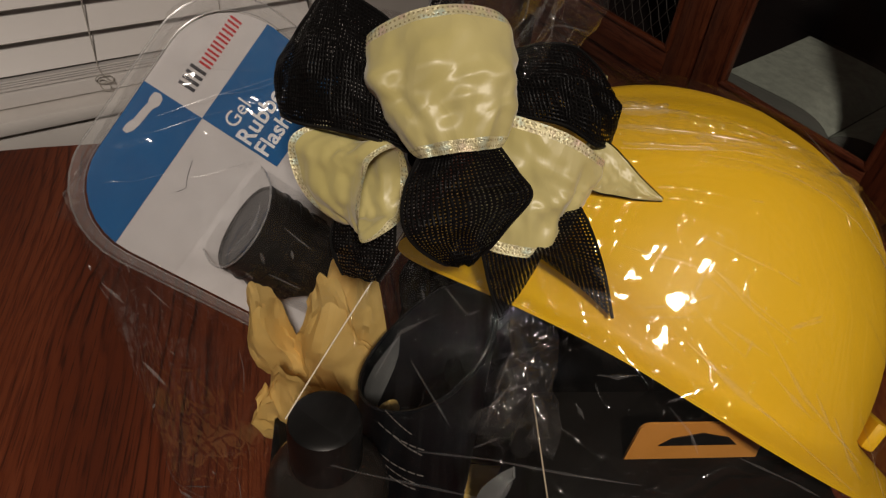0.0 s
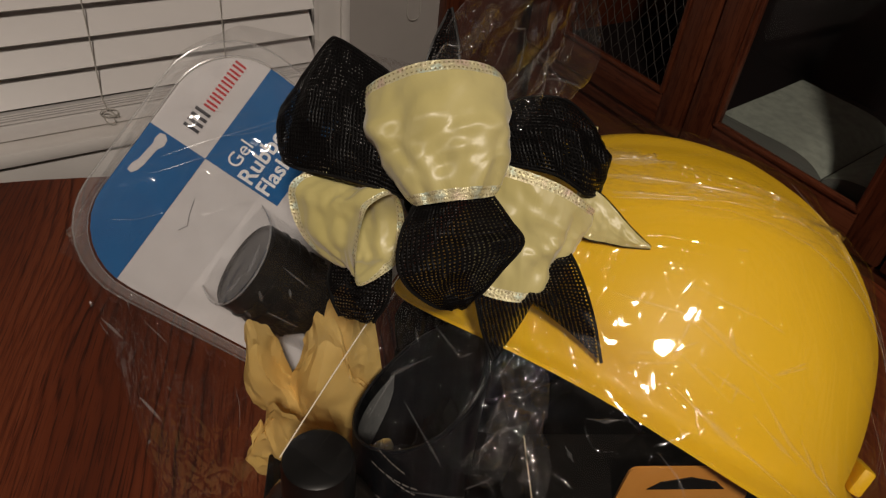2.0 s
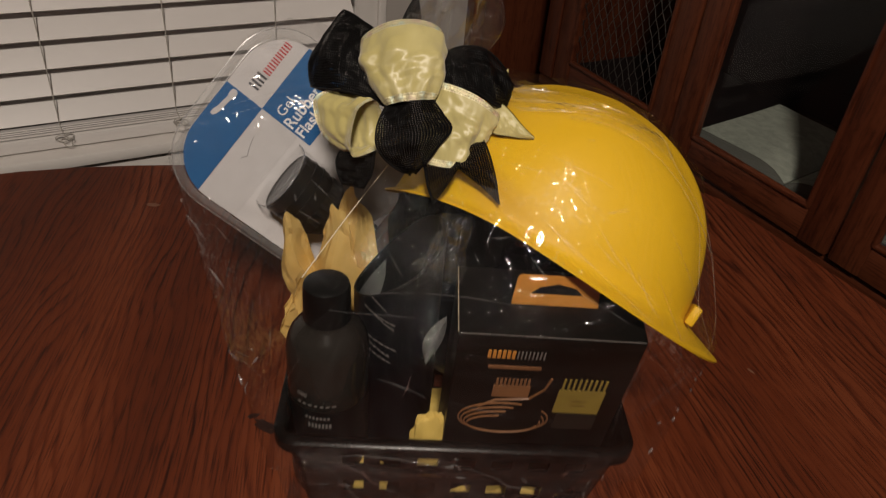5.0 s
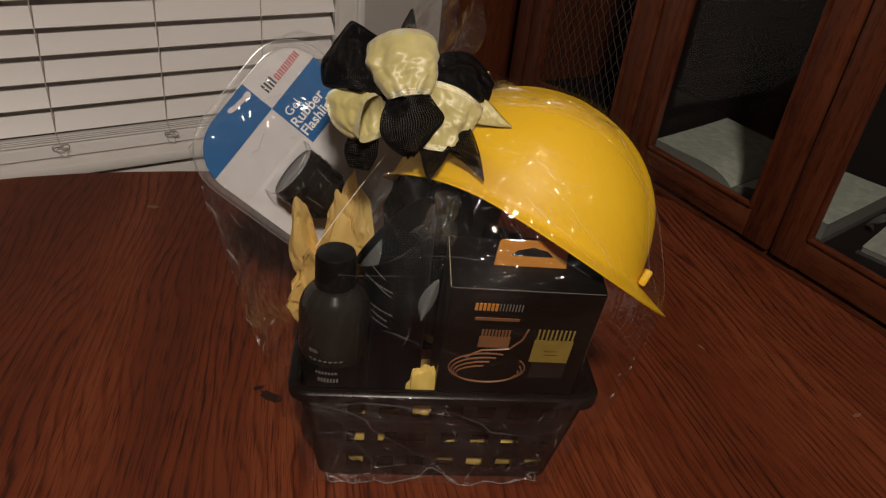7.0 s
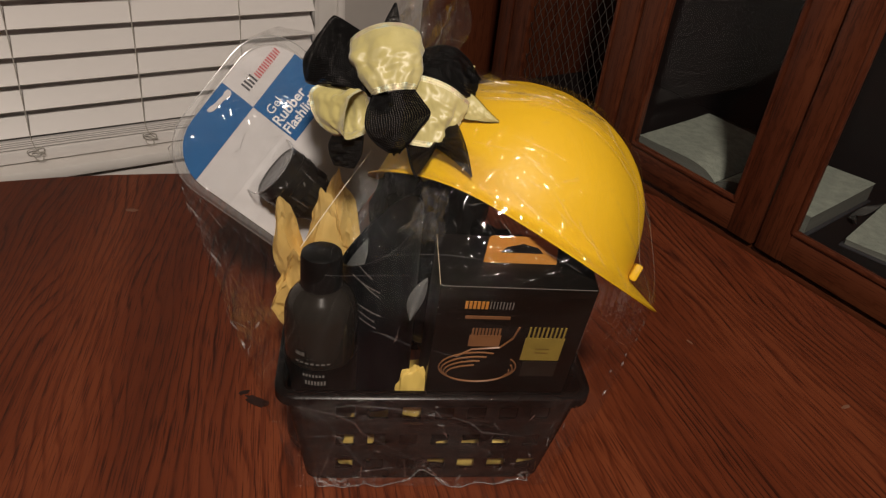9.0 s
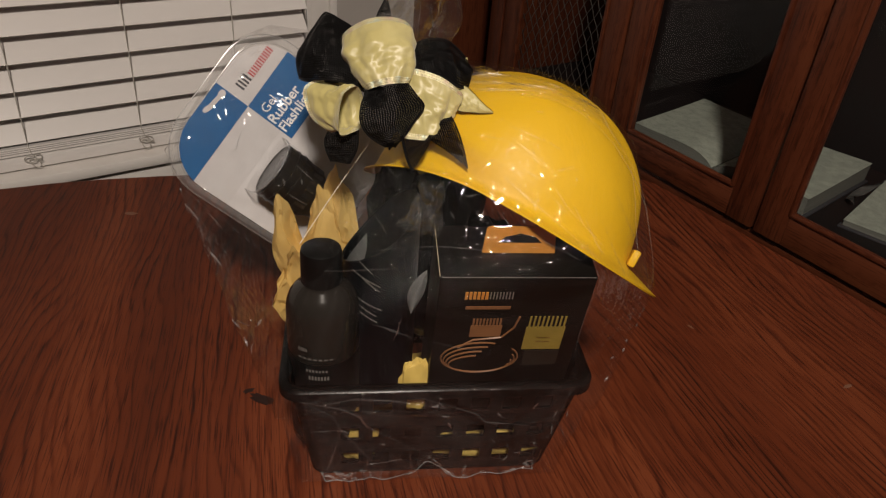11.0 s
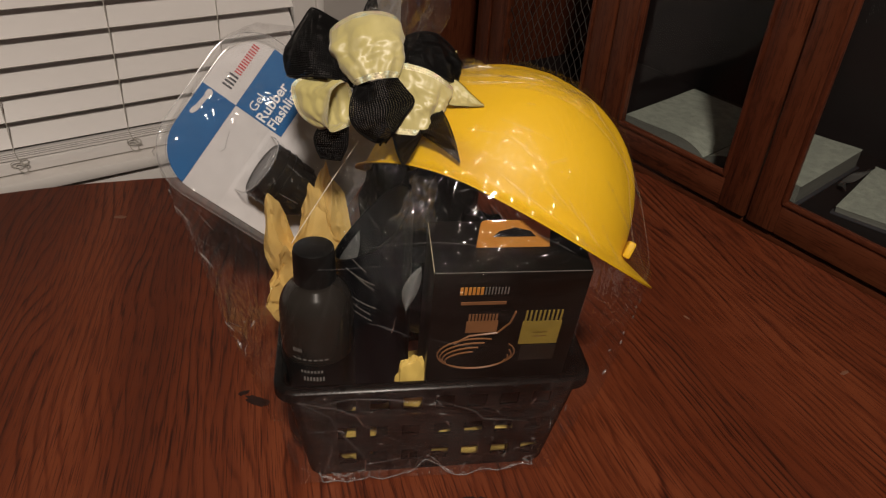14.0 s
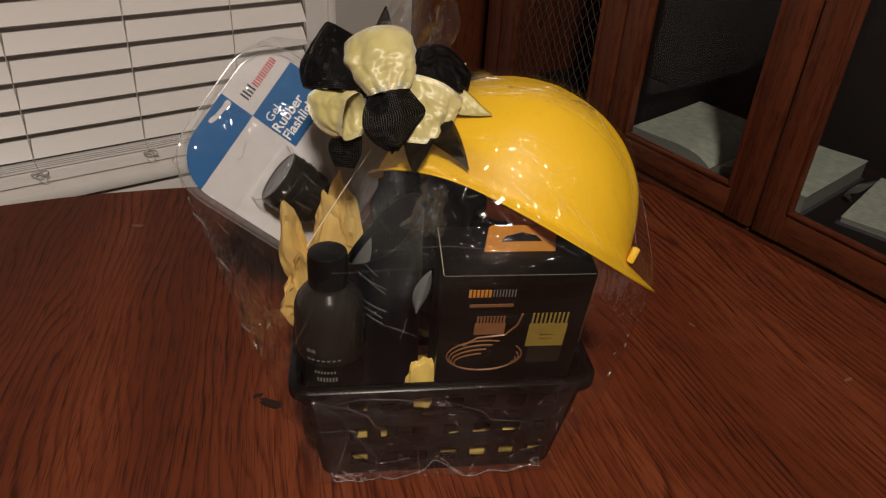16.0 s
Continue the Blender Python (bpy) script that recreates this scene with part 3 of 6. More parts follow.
wall("wall_north_left", 3.2 + OPEN[0], 0.14, OPEN[3] - OPEN[2], ((-3.2 + OPEN[0]) / 2, WIN_Q + 0.07, (OPEN[2] + OPEN[3]) / 2), M_WALL, "pale painted wall beside the window")
wall("wall_north_right", 1.4 - OPEN[1], 0.14, OPEN[3] - OPEN[2], ((1.4 + OPEN[1]) / 2, WIN_Q + 0.07, (OPEN[2] + OPEN[3]) / 2), M_WALL, "pale painted wall between window and cabinet")
wall("wall_east", 0.14, 4.4, CEIL_Z - FLOOR_Z, (SIDE_P + 0.07, -1.0, (CEIL_Z + FLOOR_Z) / 2), M_WALL, "pale painted wall behind the cabinet")
# unseen walls behind the camera, darkened so film and plastic mirror less
wall("wall_west", 0.14, 4.4, CEIL_Z - FLOOR_Z, (-3.2, -1.0, (CEIL_Z + FLOOR_Z) / 2), M_FARWALL, "unseen darkened wall closing the room")
wall("wall_south", 4.6, 0.14, CEIL_Z - FLOOR_Z, (-0.9, -3.2, (CEIL_Z + FLOOR_Z) / 2), M_FARWALL, "unseen darkened wall closing the room")
fl = obj("floor", box(4.8, 4.8, 0.1), M_FLOOR, smooth=False)
fl.matrix_world = ROOM @ pose(-0.9, -1.0, FLOOR_Z - 0.05)
tagged(fl, "beige carpeted dining room floor", "floor", kind="structure")
ce = obj("ceiling", box(4.8, 4.8, 0.1), M_CEIL, smooth=False)
ce.matrix_world = ROOM @ pose(-0.9, -1.0, CEIL_Z + 0.05)
tagged(ce, "off-white painted ceiling", "ceiling", kind="structure")

# window with casing, sill and dark panes
win = thing("window_1", ROOM @ pose((OPEN[0] + OPEN[1]) / 2, WIN_Q, OPEN[2]), "white framed window, dark with night outside", "window", kind="structure")
ww, wh = OPEN[1] - OPEN[0], OPEN[3] - OPEN[2]
for sx in (-1, 1):
    part("casing", merge(box(0.075, 0.018, wh + 0.16, (sx * (ww / 2 + 0.0375), -0.0095, wh / 2), 0.004),
                         box(0.018, 0.012, wh + 0.16, (sx * (ww / 2 + 0.066), -0.022, wh / 2), 0.004),
                         box(0.010, 0.006, wh + 0.16, (sx * (ww / 2 + 0.008), -0.021, wh / 2), 0.002)), M_TRIM, win)
part("head_casing", box(ww + 0.17, 0.02, 0.075, (0, -0.0105, wh + 0.04), 0.004), M_TRIM, win)
part("window_sill", box(ww + 0.19, 0.150, 0.024, (0, -0.060, -0.007), 0.006), M_TRIM, win)
part("apron", box(ww + 0.15, 0.116, 0.07, (0, -0.0585, -0.0545), 0.004), M_TRIM, win)
part("window_frame", merge(box(ww, 0.05, 0.04, (0, 0.09, 0.021), 0.004), box(ww, 0.05, 0.04, (0, 0.09, wh - 0.021), 0.004), box(0.04, 0.05, wh, (-ww / 2 + 0.021, 0.09, wh / 2), 0.004),
                           box(0.04, 0.05, wh, (ww / 2 - 0.021, 0.09, wh / 2), 0.004), box(ww - 0.08, 0.045, 0.035, (0, 0.09, wh * 0.52), 0.004)), M_TRIM, win)
for z in (wh * 0.27, wh * 0.75):
    part("pane", box(ww - 0.08, 0.006, wh * 0.46, (0, 0.1, z)), M_NIGHT, win, smooth=False)

wood_panel = obj("wood_panel", box(0.516, 0.03, CEIL_Z - FLOOR_Z, (-0.013, 0, 0), 0.003), M_OAK)
wood_panel.matrix_world = ROOM @ pose(1.108, WIN_Q - 0.0152, (CEIL_Z + FLOOR_Z) / 2)
tagged(wood_panel, "dark stained wood panel beside the cabinet", "panel", kind="structure")
hang = thing("hanging_cord", ROOM @ pose(0.775, WIN_Q - 0.006, 0.02), "thin beige cord loops hanging on the wall", "cord")
for w, top, low in ((0.030, 0.5, -0.035), (0.020, 0.5, 0.06)):
    pts = [(-w * 0.5 + 0.004 * math.sin(7 * z), 0, z) for z in np.linspace(top, low + w * 0.5, 10)]
    pts += [(w * 0.5 * math.sin(a) * 1.0, 0, low + w * 0.5 - w * 0.5 * math.cos(a)) for a in np.linspace(radians(-75), radians(75), 9)]
    pts += [(w * 0.5 + 0.003 * math.sin(9 * z), 0, z) for z in np.linspace(low + w * 0.5, top, 10)]
    part("loop", tube(pts, 0.0012, 6), M_CORD, hang)

# slatted blind in front of the window
BLIND_Q, PITCH, SLAT0 = 1.106, 0.0476, -0.002
blind = thing("window_blind", ROOM @ pose(-0.20, BLIND_Q, 0), "white faux-wood slatted window blind, lowered and closed", "window blind")
BW = 1.44
slat_bm = sheet(lambda u, v: ((u - 0.5) * BW, -0.0008 * math.sin(math.pi * v) - 0.006 + 0.036 * v, -0.0195 + 0.0472 * v), 2, 6, 0.0026)
slat = part("slat", slat_bm, M_SLAT, blind, m=pose(0, 0, SLAT0))
for k in range(1, 24):
    s = new("slat", slat.data)
    s.parent = blind
    s.matrix_basis = pose(0, 0, SLAT0 + PITCH * k + random.uniform(-0.0006, 0.0006), random.uniform(-2, 2), 0, random.uniform(-0.05, 0.05))
# slats left over, lying in a stack on the bottom rail
for k in range(4):
    part("stacked_slat", box(BW, 0.044, 0.0028, (0.001 * (k % 2), 0.012 + 0.0012 * (k % 3), -0.0285 - 0.0042 * k), 0.0008, segments=1), M_SLAT, blind)
part("bottom_rail", box(BW, 0.046, 0.024, (0, 0.012, -0.0572), 0.003), M_SLAT, blind)
part("head_rail", box(BW, 0.05, 0.05, (0, 0.01, 1.16), 0.003), M_SLAT, blind)
for k in range(-2, 4):
    x = -0.030 + 0.196 * k + 0.20
    if abs(x) > BW / 2:
        continue
    part("cord", tube([(x + 0.0012 * math.sin(9 * z), -0.009, z) for z in np.linspace(1.14, -0.028, 14)], 0.0010, 6), M_CORD, blind)
    loop = []
    for i in range(46):
        a = i / 45 * 4 * math.pi
        rr = 0.009 + 0.004 * math.sin(2.3 * a + k)
        loop.append((x + 0.004 + rr * math.cos(a) + 0.004 * math.sin(a * 0.5), -0.019 - 0.003 * math.sin(1.7 * a), -0.05 + rr * math.sin(a) * 0.8 - 0.006 * math.cos(0.5 * a)))
    part("cord_loop", tube([(x, -0.009, -0.028), (x + 0.002, -0.018, -0.038)] + loop, 0.0010, 6), M_CORD, blind, "thin white knotted cord ends")

# ---- dining table ----
def table_outline():
    """A bowed end behind the gift, a straight side along the cabinet, round corners."""
    pts = [(-1.02, -0.4), (-1.0, 0.0), (-0.92, 0.28), (-0.82, 0.47), (-0.72, 0.60), (-0.66, 0.645), (-0.60, 0.68), (-0.53, 0.712), (-0.46, 0.738), (-0.38, 0.763),
           (-0.28, 0.790), (-0.15, 0.822), (0.0, 0.853), (0.15, 0.880), (0.28, 0.900), (0.36, 0.910), (0.405, 0.912), (0.432, 0.907), (0.452, 0.893)]
    u, n = Vector((0.814, 0.581)), Vector((-0.581, 0.814))
    for q in (0.44, 0.2, -0.3, -0.9):
        c = u * 0.897 + n * q
        pts.append((c.x, c.y))
    return pts + [(1.0, -0.85), (0.75, -1.2), (0.3, -1.4), (-0.3, -1.35), (-0.75, -1.05)]


tab = thing("dining_table", pose(0, 0, 0), "dark red-brown stained oak dining table, polished, worn", "table")
part("tabletop", prism(table_outline(), -0.028, 0.0, 0.006), M_TABLE, tab)
part("pedestal", lathe([(0.26, FLOOR_Z), (0.26, FLOOR_Z + 0.05), (0.10, FLOOR_Z + 0.12), (0.075, FLOOR_Z + 0.35), (0.10, -0.12), (0.24, -0.06), (0.24, -0.028)], 32, pose(-0.1, -0.3, 0)), M_OAK, tab)



def stain(name, x, y, rx, ry, turn, material, label, seed):
    """A flat mark in the table's surface with an uneven outline."""
    pts = []
    for i in range(28):
        a = 2 * math.pi * i / 28
        k = 1 + 0.45 * noise.noise(Vector((2 * math.cos(a), 2 * math.sin(a), seed)))
        pts.append((rx * k * math.cos(a), ry * k * math.sin(a)))
    part(name, prism(pts, 0.0, 0.0004), material, tab, label, m=pose(x, y, 0, 0, 0, turn), smooth=False)


M_KNOT = mottled("dark_knot", (0.010, 0.003, 0.002), (0.022, 0.006, 0.003), 120, 0.5)
M_SPOT = mottled("pale_spot", (0.16, 0.075, 0.045), (0.20, 0.10, 0.065), 90, 0.5)
stain("knot", -0.087, 0.283, 0.014, 0.006, -20, M_KNOT, "dark knot in the wood", 1.0)
stain("knot", -0.104, 0.294, 0.006, 0.003, 30, M_KNOT, "dark knot in the wood", 2.0)
stain("knot", 0.137, 0.1705, 0.012, 0.0035, 10, M_KNOT, "dark knot in the wood", 6.0)
stain("knot", 0.157, 0.1715, 0.007, 0.003, -15, M_KNOT, "dark knot in the wood", 7.0)
stain("spot", -0.374, 0.637, 0.009, 0.004, 5, M_SPOT, "pale worn spot", 3.0)
stain("spot", 0.597, 0.379, 0.007, 0.0025, 30, M_SPOT, "pale worn spot", 4.0)
stain("spot", 0.43, 0.47, 0.005, 0.0015, -50, M_SPOT, "pale scratch", 5.0)

# ---- china cabinet ----
CAB_P = 0.937
cab = thing("china_cabinet", ROOM @ pose(CAB_P, 0, FLOOR_Z), "dark stained oak china cabinet with glazed and wire-mesh doors", "cabinet")
H0 = -FLOOR_Z
Q_END, Q_SOUTH = 1.03, -0.60
DOOR_Z0, DOOR_Z1 = H0 - 0.012, H0 + 1.02
part("base", box(0.40, Q_END - Q_SOUTH, H0 - 0.0455, (0.225, (Q_END + Q_SOUTH) / 2, (H0 - 0.0455) / 2), 0.006), M_OAKX, cab)
part("base_moulding", box(0.42, Q_END - Q_SOUTH + 0.02, 0.030, (0.221, (Q_END + Q_SOUTH) / 2, H0 - 0.030), 0.006), M_OAKX, cab)
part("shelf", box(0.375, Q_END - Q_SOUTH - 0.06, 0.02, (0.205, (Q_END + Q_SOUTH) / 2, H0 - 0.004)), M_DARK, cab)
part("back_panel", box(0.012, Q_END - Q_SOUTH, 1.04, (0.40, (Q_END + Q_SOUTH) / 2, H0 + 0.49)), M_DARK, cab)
part("side_panel", box(0.385, 0.02, 1.04, (0.205, Q_END - 0.01, H0 + 0.5), 0.002), M_OAK, cab)
part("side_panel", box(0.385, 0.02, 1.04, (0.205, Q_SOUTH + 0.01, H0 + 0.5), 0.002), M_OAK, cab)
part("top", box(0.43, Q_END - Q_SOUTH + 0.04, 0.04, (0.195, (Q_END + Q_SOUTH) / 2, H0 + 1.045), 0.01), M_OAKX, cab)
part("corner_post", box(0.022, 0.045, 1.035, (0.011, Q_END - 0.0235, H0 + 0.504), 0.003), M_OAK, cab)


def cabinet_door(q0, q1, mesh_door):
    """A door between q0 and q1 with stiles, rails, an inner bead and glass or wire mesh."""
    st, zb, zt = 0.052, H0 + 0.043, H0 + 0.96
    w = q1 - q0
    d = new("door")
    d.parent = cab
    a, b = q0 + st, q1 - st
    for q in (q0 + st / 2 + 0.0012, q1 - st / 2 - 0.0012):
        part("stile", box(0.022, st, DOOR_Z1 - DOOR_Z0, (0.009, q, (DOOR_Z0 + DOOR_Z1) / 2), 0.004), M_OAK, d)
    for lo, hi in ((DOOR_Z0, zb), (zt, DOOR_Z1)):
        part("rail", box(0.020, w - 2 * st, hi - lo, (0.010, (q0 + q1) / 2, (lo + hi) / 2), 0.003), M_OAKX, d)
    for q in (a + 0.003, b - 0.003):
        part("bead", box(0.010, 0.009, zt - zb, (0.0, q, (zb + zt) / 2), 0.003), M_OAK, d)
    for z in (zb + 0.003, zt - 0.003):
        part("bead", box(0.010, b - a, 0.009, (0.0, (a + b) / 2, z), 0.003), M_OAKX, d)
    if mesh_door:
        bm = None
        rise, step, hi = 1.6, 0.0215, zt - zb
        weave = step * rise / 2
        for s in (1, -1):
            k = -60
            while k < 90:
                # a wire crossing the opening on a slant, woven over and under the others where it is near
                y0 = a + k * step
                pts = []
                z = 0.0
                while z < hi:
                    y = y0 + s * z / rise
                    if a <= y <= b:
                        pts.append((0.010 + 0.0009 * s * math.cos(math.pi * z / weave + math.pi * k), y, zb + z))
                    z += weave / 3 if z < 0.30 else 0.3
                if len(pts) > 1:
                    t = tube(pts, 0.0008, 4)
                    bm = t if bm is None else merge(bm, t)
                k += 1
        part("wire_mesh", bm, M_WIRE, d, "diamond-woven steel wire mesh")
    else:
        g = part("pane", box(0.003, b - a + 0.01, zt - zb + 0.01, (0.012, (a + b) / 2, (zb + zt) / 2)), M_GLASS, d, smooth=False)
        g.visible_shadow = False
    return d


cabinet_door(0.622, 0.978, True)
cabinet_door(0.268, 0.620, False)
cabinet_door(-0.090, 0.266, False)
cabinet_door(-0.45, -0.092, True)


def open_book(m, label, wl, wr, D=0.26, T=0.024):
    """A book lying open: two page blocks that dip into the fold, slightly curled sheets on top."""
    t = thing("open_book", m, label, "book", "books in the cabinet")
    part("cover", box(wl + wr + 0.012, D + 0.010, 0.004, ((wr - wl) / 2, 0, 0.002), 0.001), M_COVER, t)
    for s, W in ((-1, wl), (1, wr)):
        def top(u, v, s=s, W=W, up=0.0):
            z = 0.006 + T * (1 - 0.80 * (1 - u) ** 7 - 0.05 * math.sin(math.pi * u)) + 0.0010 * math.sin(5 * u + 2 * v) - 0.010 * max(0.0, u - 0.9) * T / 0.036
            return (s * (0.001 + (W - 0.001) * u), (v - 0.5) * D * (1 - 0.05 * (1 - u) ** 4), z + up)
        bm = sheet(top, 18, 6)
        bmesh.ops.recalc_face_normals(bm, faces=bm.faces)
        r = bmesh.ops.extrude_face_region(bm, geom=bm.faces[:])
        for vtx in (q for q in r["geom"] if isinstance(q, bmesh.types.BMVert)):
            vtx.co.z = 0.0045
        part("page_block", bm, M_PAGEEDGE, t, "grey page edges", smooth=False)
        part("page", sheet(lambda u, v: Vector(top(u, v)) + Vector((s * 0.0015 * u, 0.002 * (v - 0.5), 0.0008 + 0.004 * max(0.0, v - 0.6) * u)), 18, 8), M_PAGE, t)
    return t


open_book(ROOM @ pose(1.118, 0.426, 0.006, 0, 0, -84), "thick open book, grey-white pages, lying on the cabinet shelf", 0.176, 0.180, 0.236, 0.031)
open_book(ROOM @ pose(1.185, 0.078, 0.006, 0, 0, -78), "thin open booklet, grey-white pages, on the cabinet shelf", 0.13, 0.13, 0.21, 0.008)

mark = obj("bookmark", sheet(lambda u, v: (0.085 * (u - 0.5), 0.010 * (v - 0.5) + 0.012 * math.sin(5 * u), 0.008 + 0.006 * math.sin(9 * u + 2 * v) + 0.022 * u * u), 30, 4, 0.0006), mat("bookmark_foil", (0.10, 0.10, 0.095), 0.25, 0.6), angle=30)
mark.matrix_world = ROOM @ pose(1.175, 0.222, 0.006, 0, 0, 10)
tagged(mark, "twisted grey foil bookmark between the open books", "bookmark")

# ---- the gift: bin with contents ----
BIN_H, TW, TD, BWID, BDEP = 0.138, 0.1315, 0.094, 0.114, 0.074


def storage_bin():
    t = thing("storage_bin", BIN, "glossy black plastic bin with square openings, standing on the table", "bin", "")

    def hw(z):
        return BWID + (TW - BWID) * z / BIN_H

    def hd(z):
        return BDEP + (TD - BDEP) * z / BIN_H

    # walls with square openings: strips between the openings
    th = 0.0022
    rows_z = [0.006, 0.018, 0.035, 0.058, 0.075, 0.099, 0.116, BIN_H - 0.004]
    for side in range(4):
        long = side % 2 == 0
        half = hw if long else hd
        other = hd if long else hw
        ncol = 7 if long else 4
        shift = 0.0095 if side == 0 else 0.0
        bm = bmesh.new()
        edges = []
        for c in range(ncol):
            x0 = (c - (ncol - 1) / 2) * 0.0293 + shift
            edges += [x0 - 0.0082, x0 + 0.0082]
        xs = [-1.0] + edges + [1.0]
        grid = {}
        for i, x in enumerate(xs):
            for j, z in enumerate(rows_z):
                w = half(z)
                xx = (-w + 0.008) if i == 0 else (w - 0.008) if i == len(xs) - 1 else x
                grid[i, j] = bm.verts.new((xx, -other(z), z))
        for i in range(len(xs) - 1):
            for j in range(len(rows_z) - 1):
                if i % 2 == 1 and j in (1, 3, 5):
                    continue
                bm.faces.new((grid[i, j], grid[i + 1, j], grid[i + 1, j + 1], grid[i, j + 1]))
        bmesh.ops.recalc_face_normals(bm, faces=bm.faces)
        bmesh.ops.solidify(bm, geom=bm.faces[:], thickness=th)
        part("side_wall", bm, M_BLACKP, t, m=pose(0, 0, 0, 0, 0, 90 * side), smooth=False)
    # rounded corners
    for sx, sy, a0 in ((1, 1, 0), (-1, 1, 90), (-1, -1, 180), (1, -1, 270)):
        def corner(u, v, sx=sx, sy=sy, a0=a0):
            z = 0.006 + v * (BIN_H - 0.010)
            a = radians(a0 + 90 * u)
            return (sx * (hw(z) - 0.008) + 0.008 * math.cos(a), sy * (hd(z) - 0.008) + 0.008 * math.sin(a), z)
        part("corner", sheet(corner, 6, 2, 0.002), M_BLACKP, t)
    part("base", prism(rounded(2 * BWID, 2 * BDEP, 0.012), 0.0, 0.006, 0.0015), M_BLACKP, t)
    # rolled rim
    prof = [(-0.002, -0.004), (0.006, -0.012), (0.0075, -0.011), (0.0075, -0.002), (0.005, 0.0005), (0.001, 0.001), (-0.002, -0.0005)]
    bm = bmesh.new()
    rings = []
    for dx, dz in prof:
        rings.append([bm.verts.new((x, y, BIN_H + dz)) for x, y in rounded(2 * (TW + dx), 2 * (TD + dx), 0.012 + dx, 8)])
    for a, b in zip(rings, rings[1:] + rings[:1]):
        for i in range(len(a)):
            bm.faces.new((a[i], a[(i + 1) % len(a)], b[(i + 1) % len(a)], b[i]))
    part("rim", bm, M_BLACKP, t)
    return t


storage_bin()


def crumple(name, m, sx, sy, sz, material, label, category, seed, kind="", group=""):
    """A loose crumpled wad of paper."""
    bm = bmesh.new()
    bmesh.ops.create_icosphere(bm, subdivisions=4, radius=1)
    for v in bm.verts:
        d = v.co.normalized()
        k = 0.86 + 0.20 * noise.noise(d * 2.3 + Vector((seed, 0, 0))) + 0.10 * abs(noise.noise(d * 6 + Vector((0, seed, 0))))
        v.co = Vector((d.x * sx * k, d.y * sy * k, d.z * sz * k))
        v.co.z = max(v.co.z, -sz * 0.7)
    ob = obj(name, bm, material, angle=25)
    ob.matrix_world = m
    return tagged(ob, label, category, group, kind)


def tissue_leaf(w, h, tip, seed, shift):
    """A pulled-up corner of tissue paper: broad below, folded along the middle, ending in a point at tip (-1..1)."""
    def f(u, v):
        x = (u - 0.5) * w * (1.0 - 0.62 * max(0.0, v - 0.55) / 0.45) + tip * 0.5 * w * v * v
        y = 0.013 * abs(2 * u - 1) * (1 - 0.4 * v) + 0.009 * noise.noise(Vector((u * 2, v * 5, seed))) + 0.005 * abs(noise.noise(Vector((u * 5, v * 13, seed))))
        base = max(0.0, 1 - v / 0.72)
        x = x * (1 - 0.8 * base) + shift * base + 0.007 * noise.noise(Vector((u * 2 + 5, v * 4, seed + 9)))
        return (x, y, h * v * (1 - 0.16 * abs(2 * u - 1 - tip)) + 0.004 * noise.noise(Vector((u * 6, v * 2, seed + 3))))
    return f


tis = thing("tissue_paper", pose(-0.02, 0.300, 0.045), "crinkled golden-yellow tissue paper standing up in the bin", "tissue paper")
for x, y, w, h, rz, lean, tip, seed in ((-0.026, 0.016, 0.046, 0.208, 10, -3, -0.15, 1.0), (0.000, 0.010, 0.066, 0.222, -8, 0, 0.05, 2.0), (0.012, 0.018, 0.062, 0.240, 6, 1, -0.1, 3.4), (0.004, 0.022, 0.088, 0.205, -4, -2, 0.1, 9.6),
                                        (-0.024, -0.004, 0.050, 0.128, 20, -3, -0.2, 4.1), (0.014, -0.006, 0.056, 0.146, -14, 6, 0.4, 5.5), (-0.008, -0.010, 0.064, 0.165, 4, -2, -0.2, 7.3)):
    part("sheet", sheet(tissue_leaf(w, h, tip, seed, 0.006 - x), 18, 24), M_THIN, tis, m=pose(x, y, 0, 4, lean, rz), angle=20)
crumple("tissue_wad", BIN @ pose(0.0, 0.012, 0.030), 0.095, 0.048, 0.030, M_TISSUE, "crumpled yellow tissue paper filling the bin", "tissue paper", 3.0)
crumple("tissue_wad", BIN @ pose(0.054, -0.060, 0.0205), 0.066, 0.010, 0.0185, M_TISSUE, "crumpled yellow tissue paper behind the bin openings", "tissue paper", 8.0)
crumple("tissue_wad", BIN @ pose(-0.072, -0.062, 0.040), 0.024, 0.010, 0.040, M_TISSUE, "crumpled yellow tissue paper behind the bin openings", "tissue paper", 11.0)
crumple("tissue_wad", BIN @ pose(-0.020, -0.080, 0.123), 0.0165, 0.007, 0.036, M_TISSUE, "yellow tissue paper tuft at the bin rim", "tissue paper", 14.0)


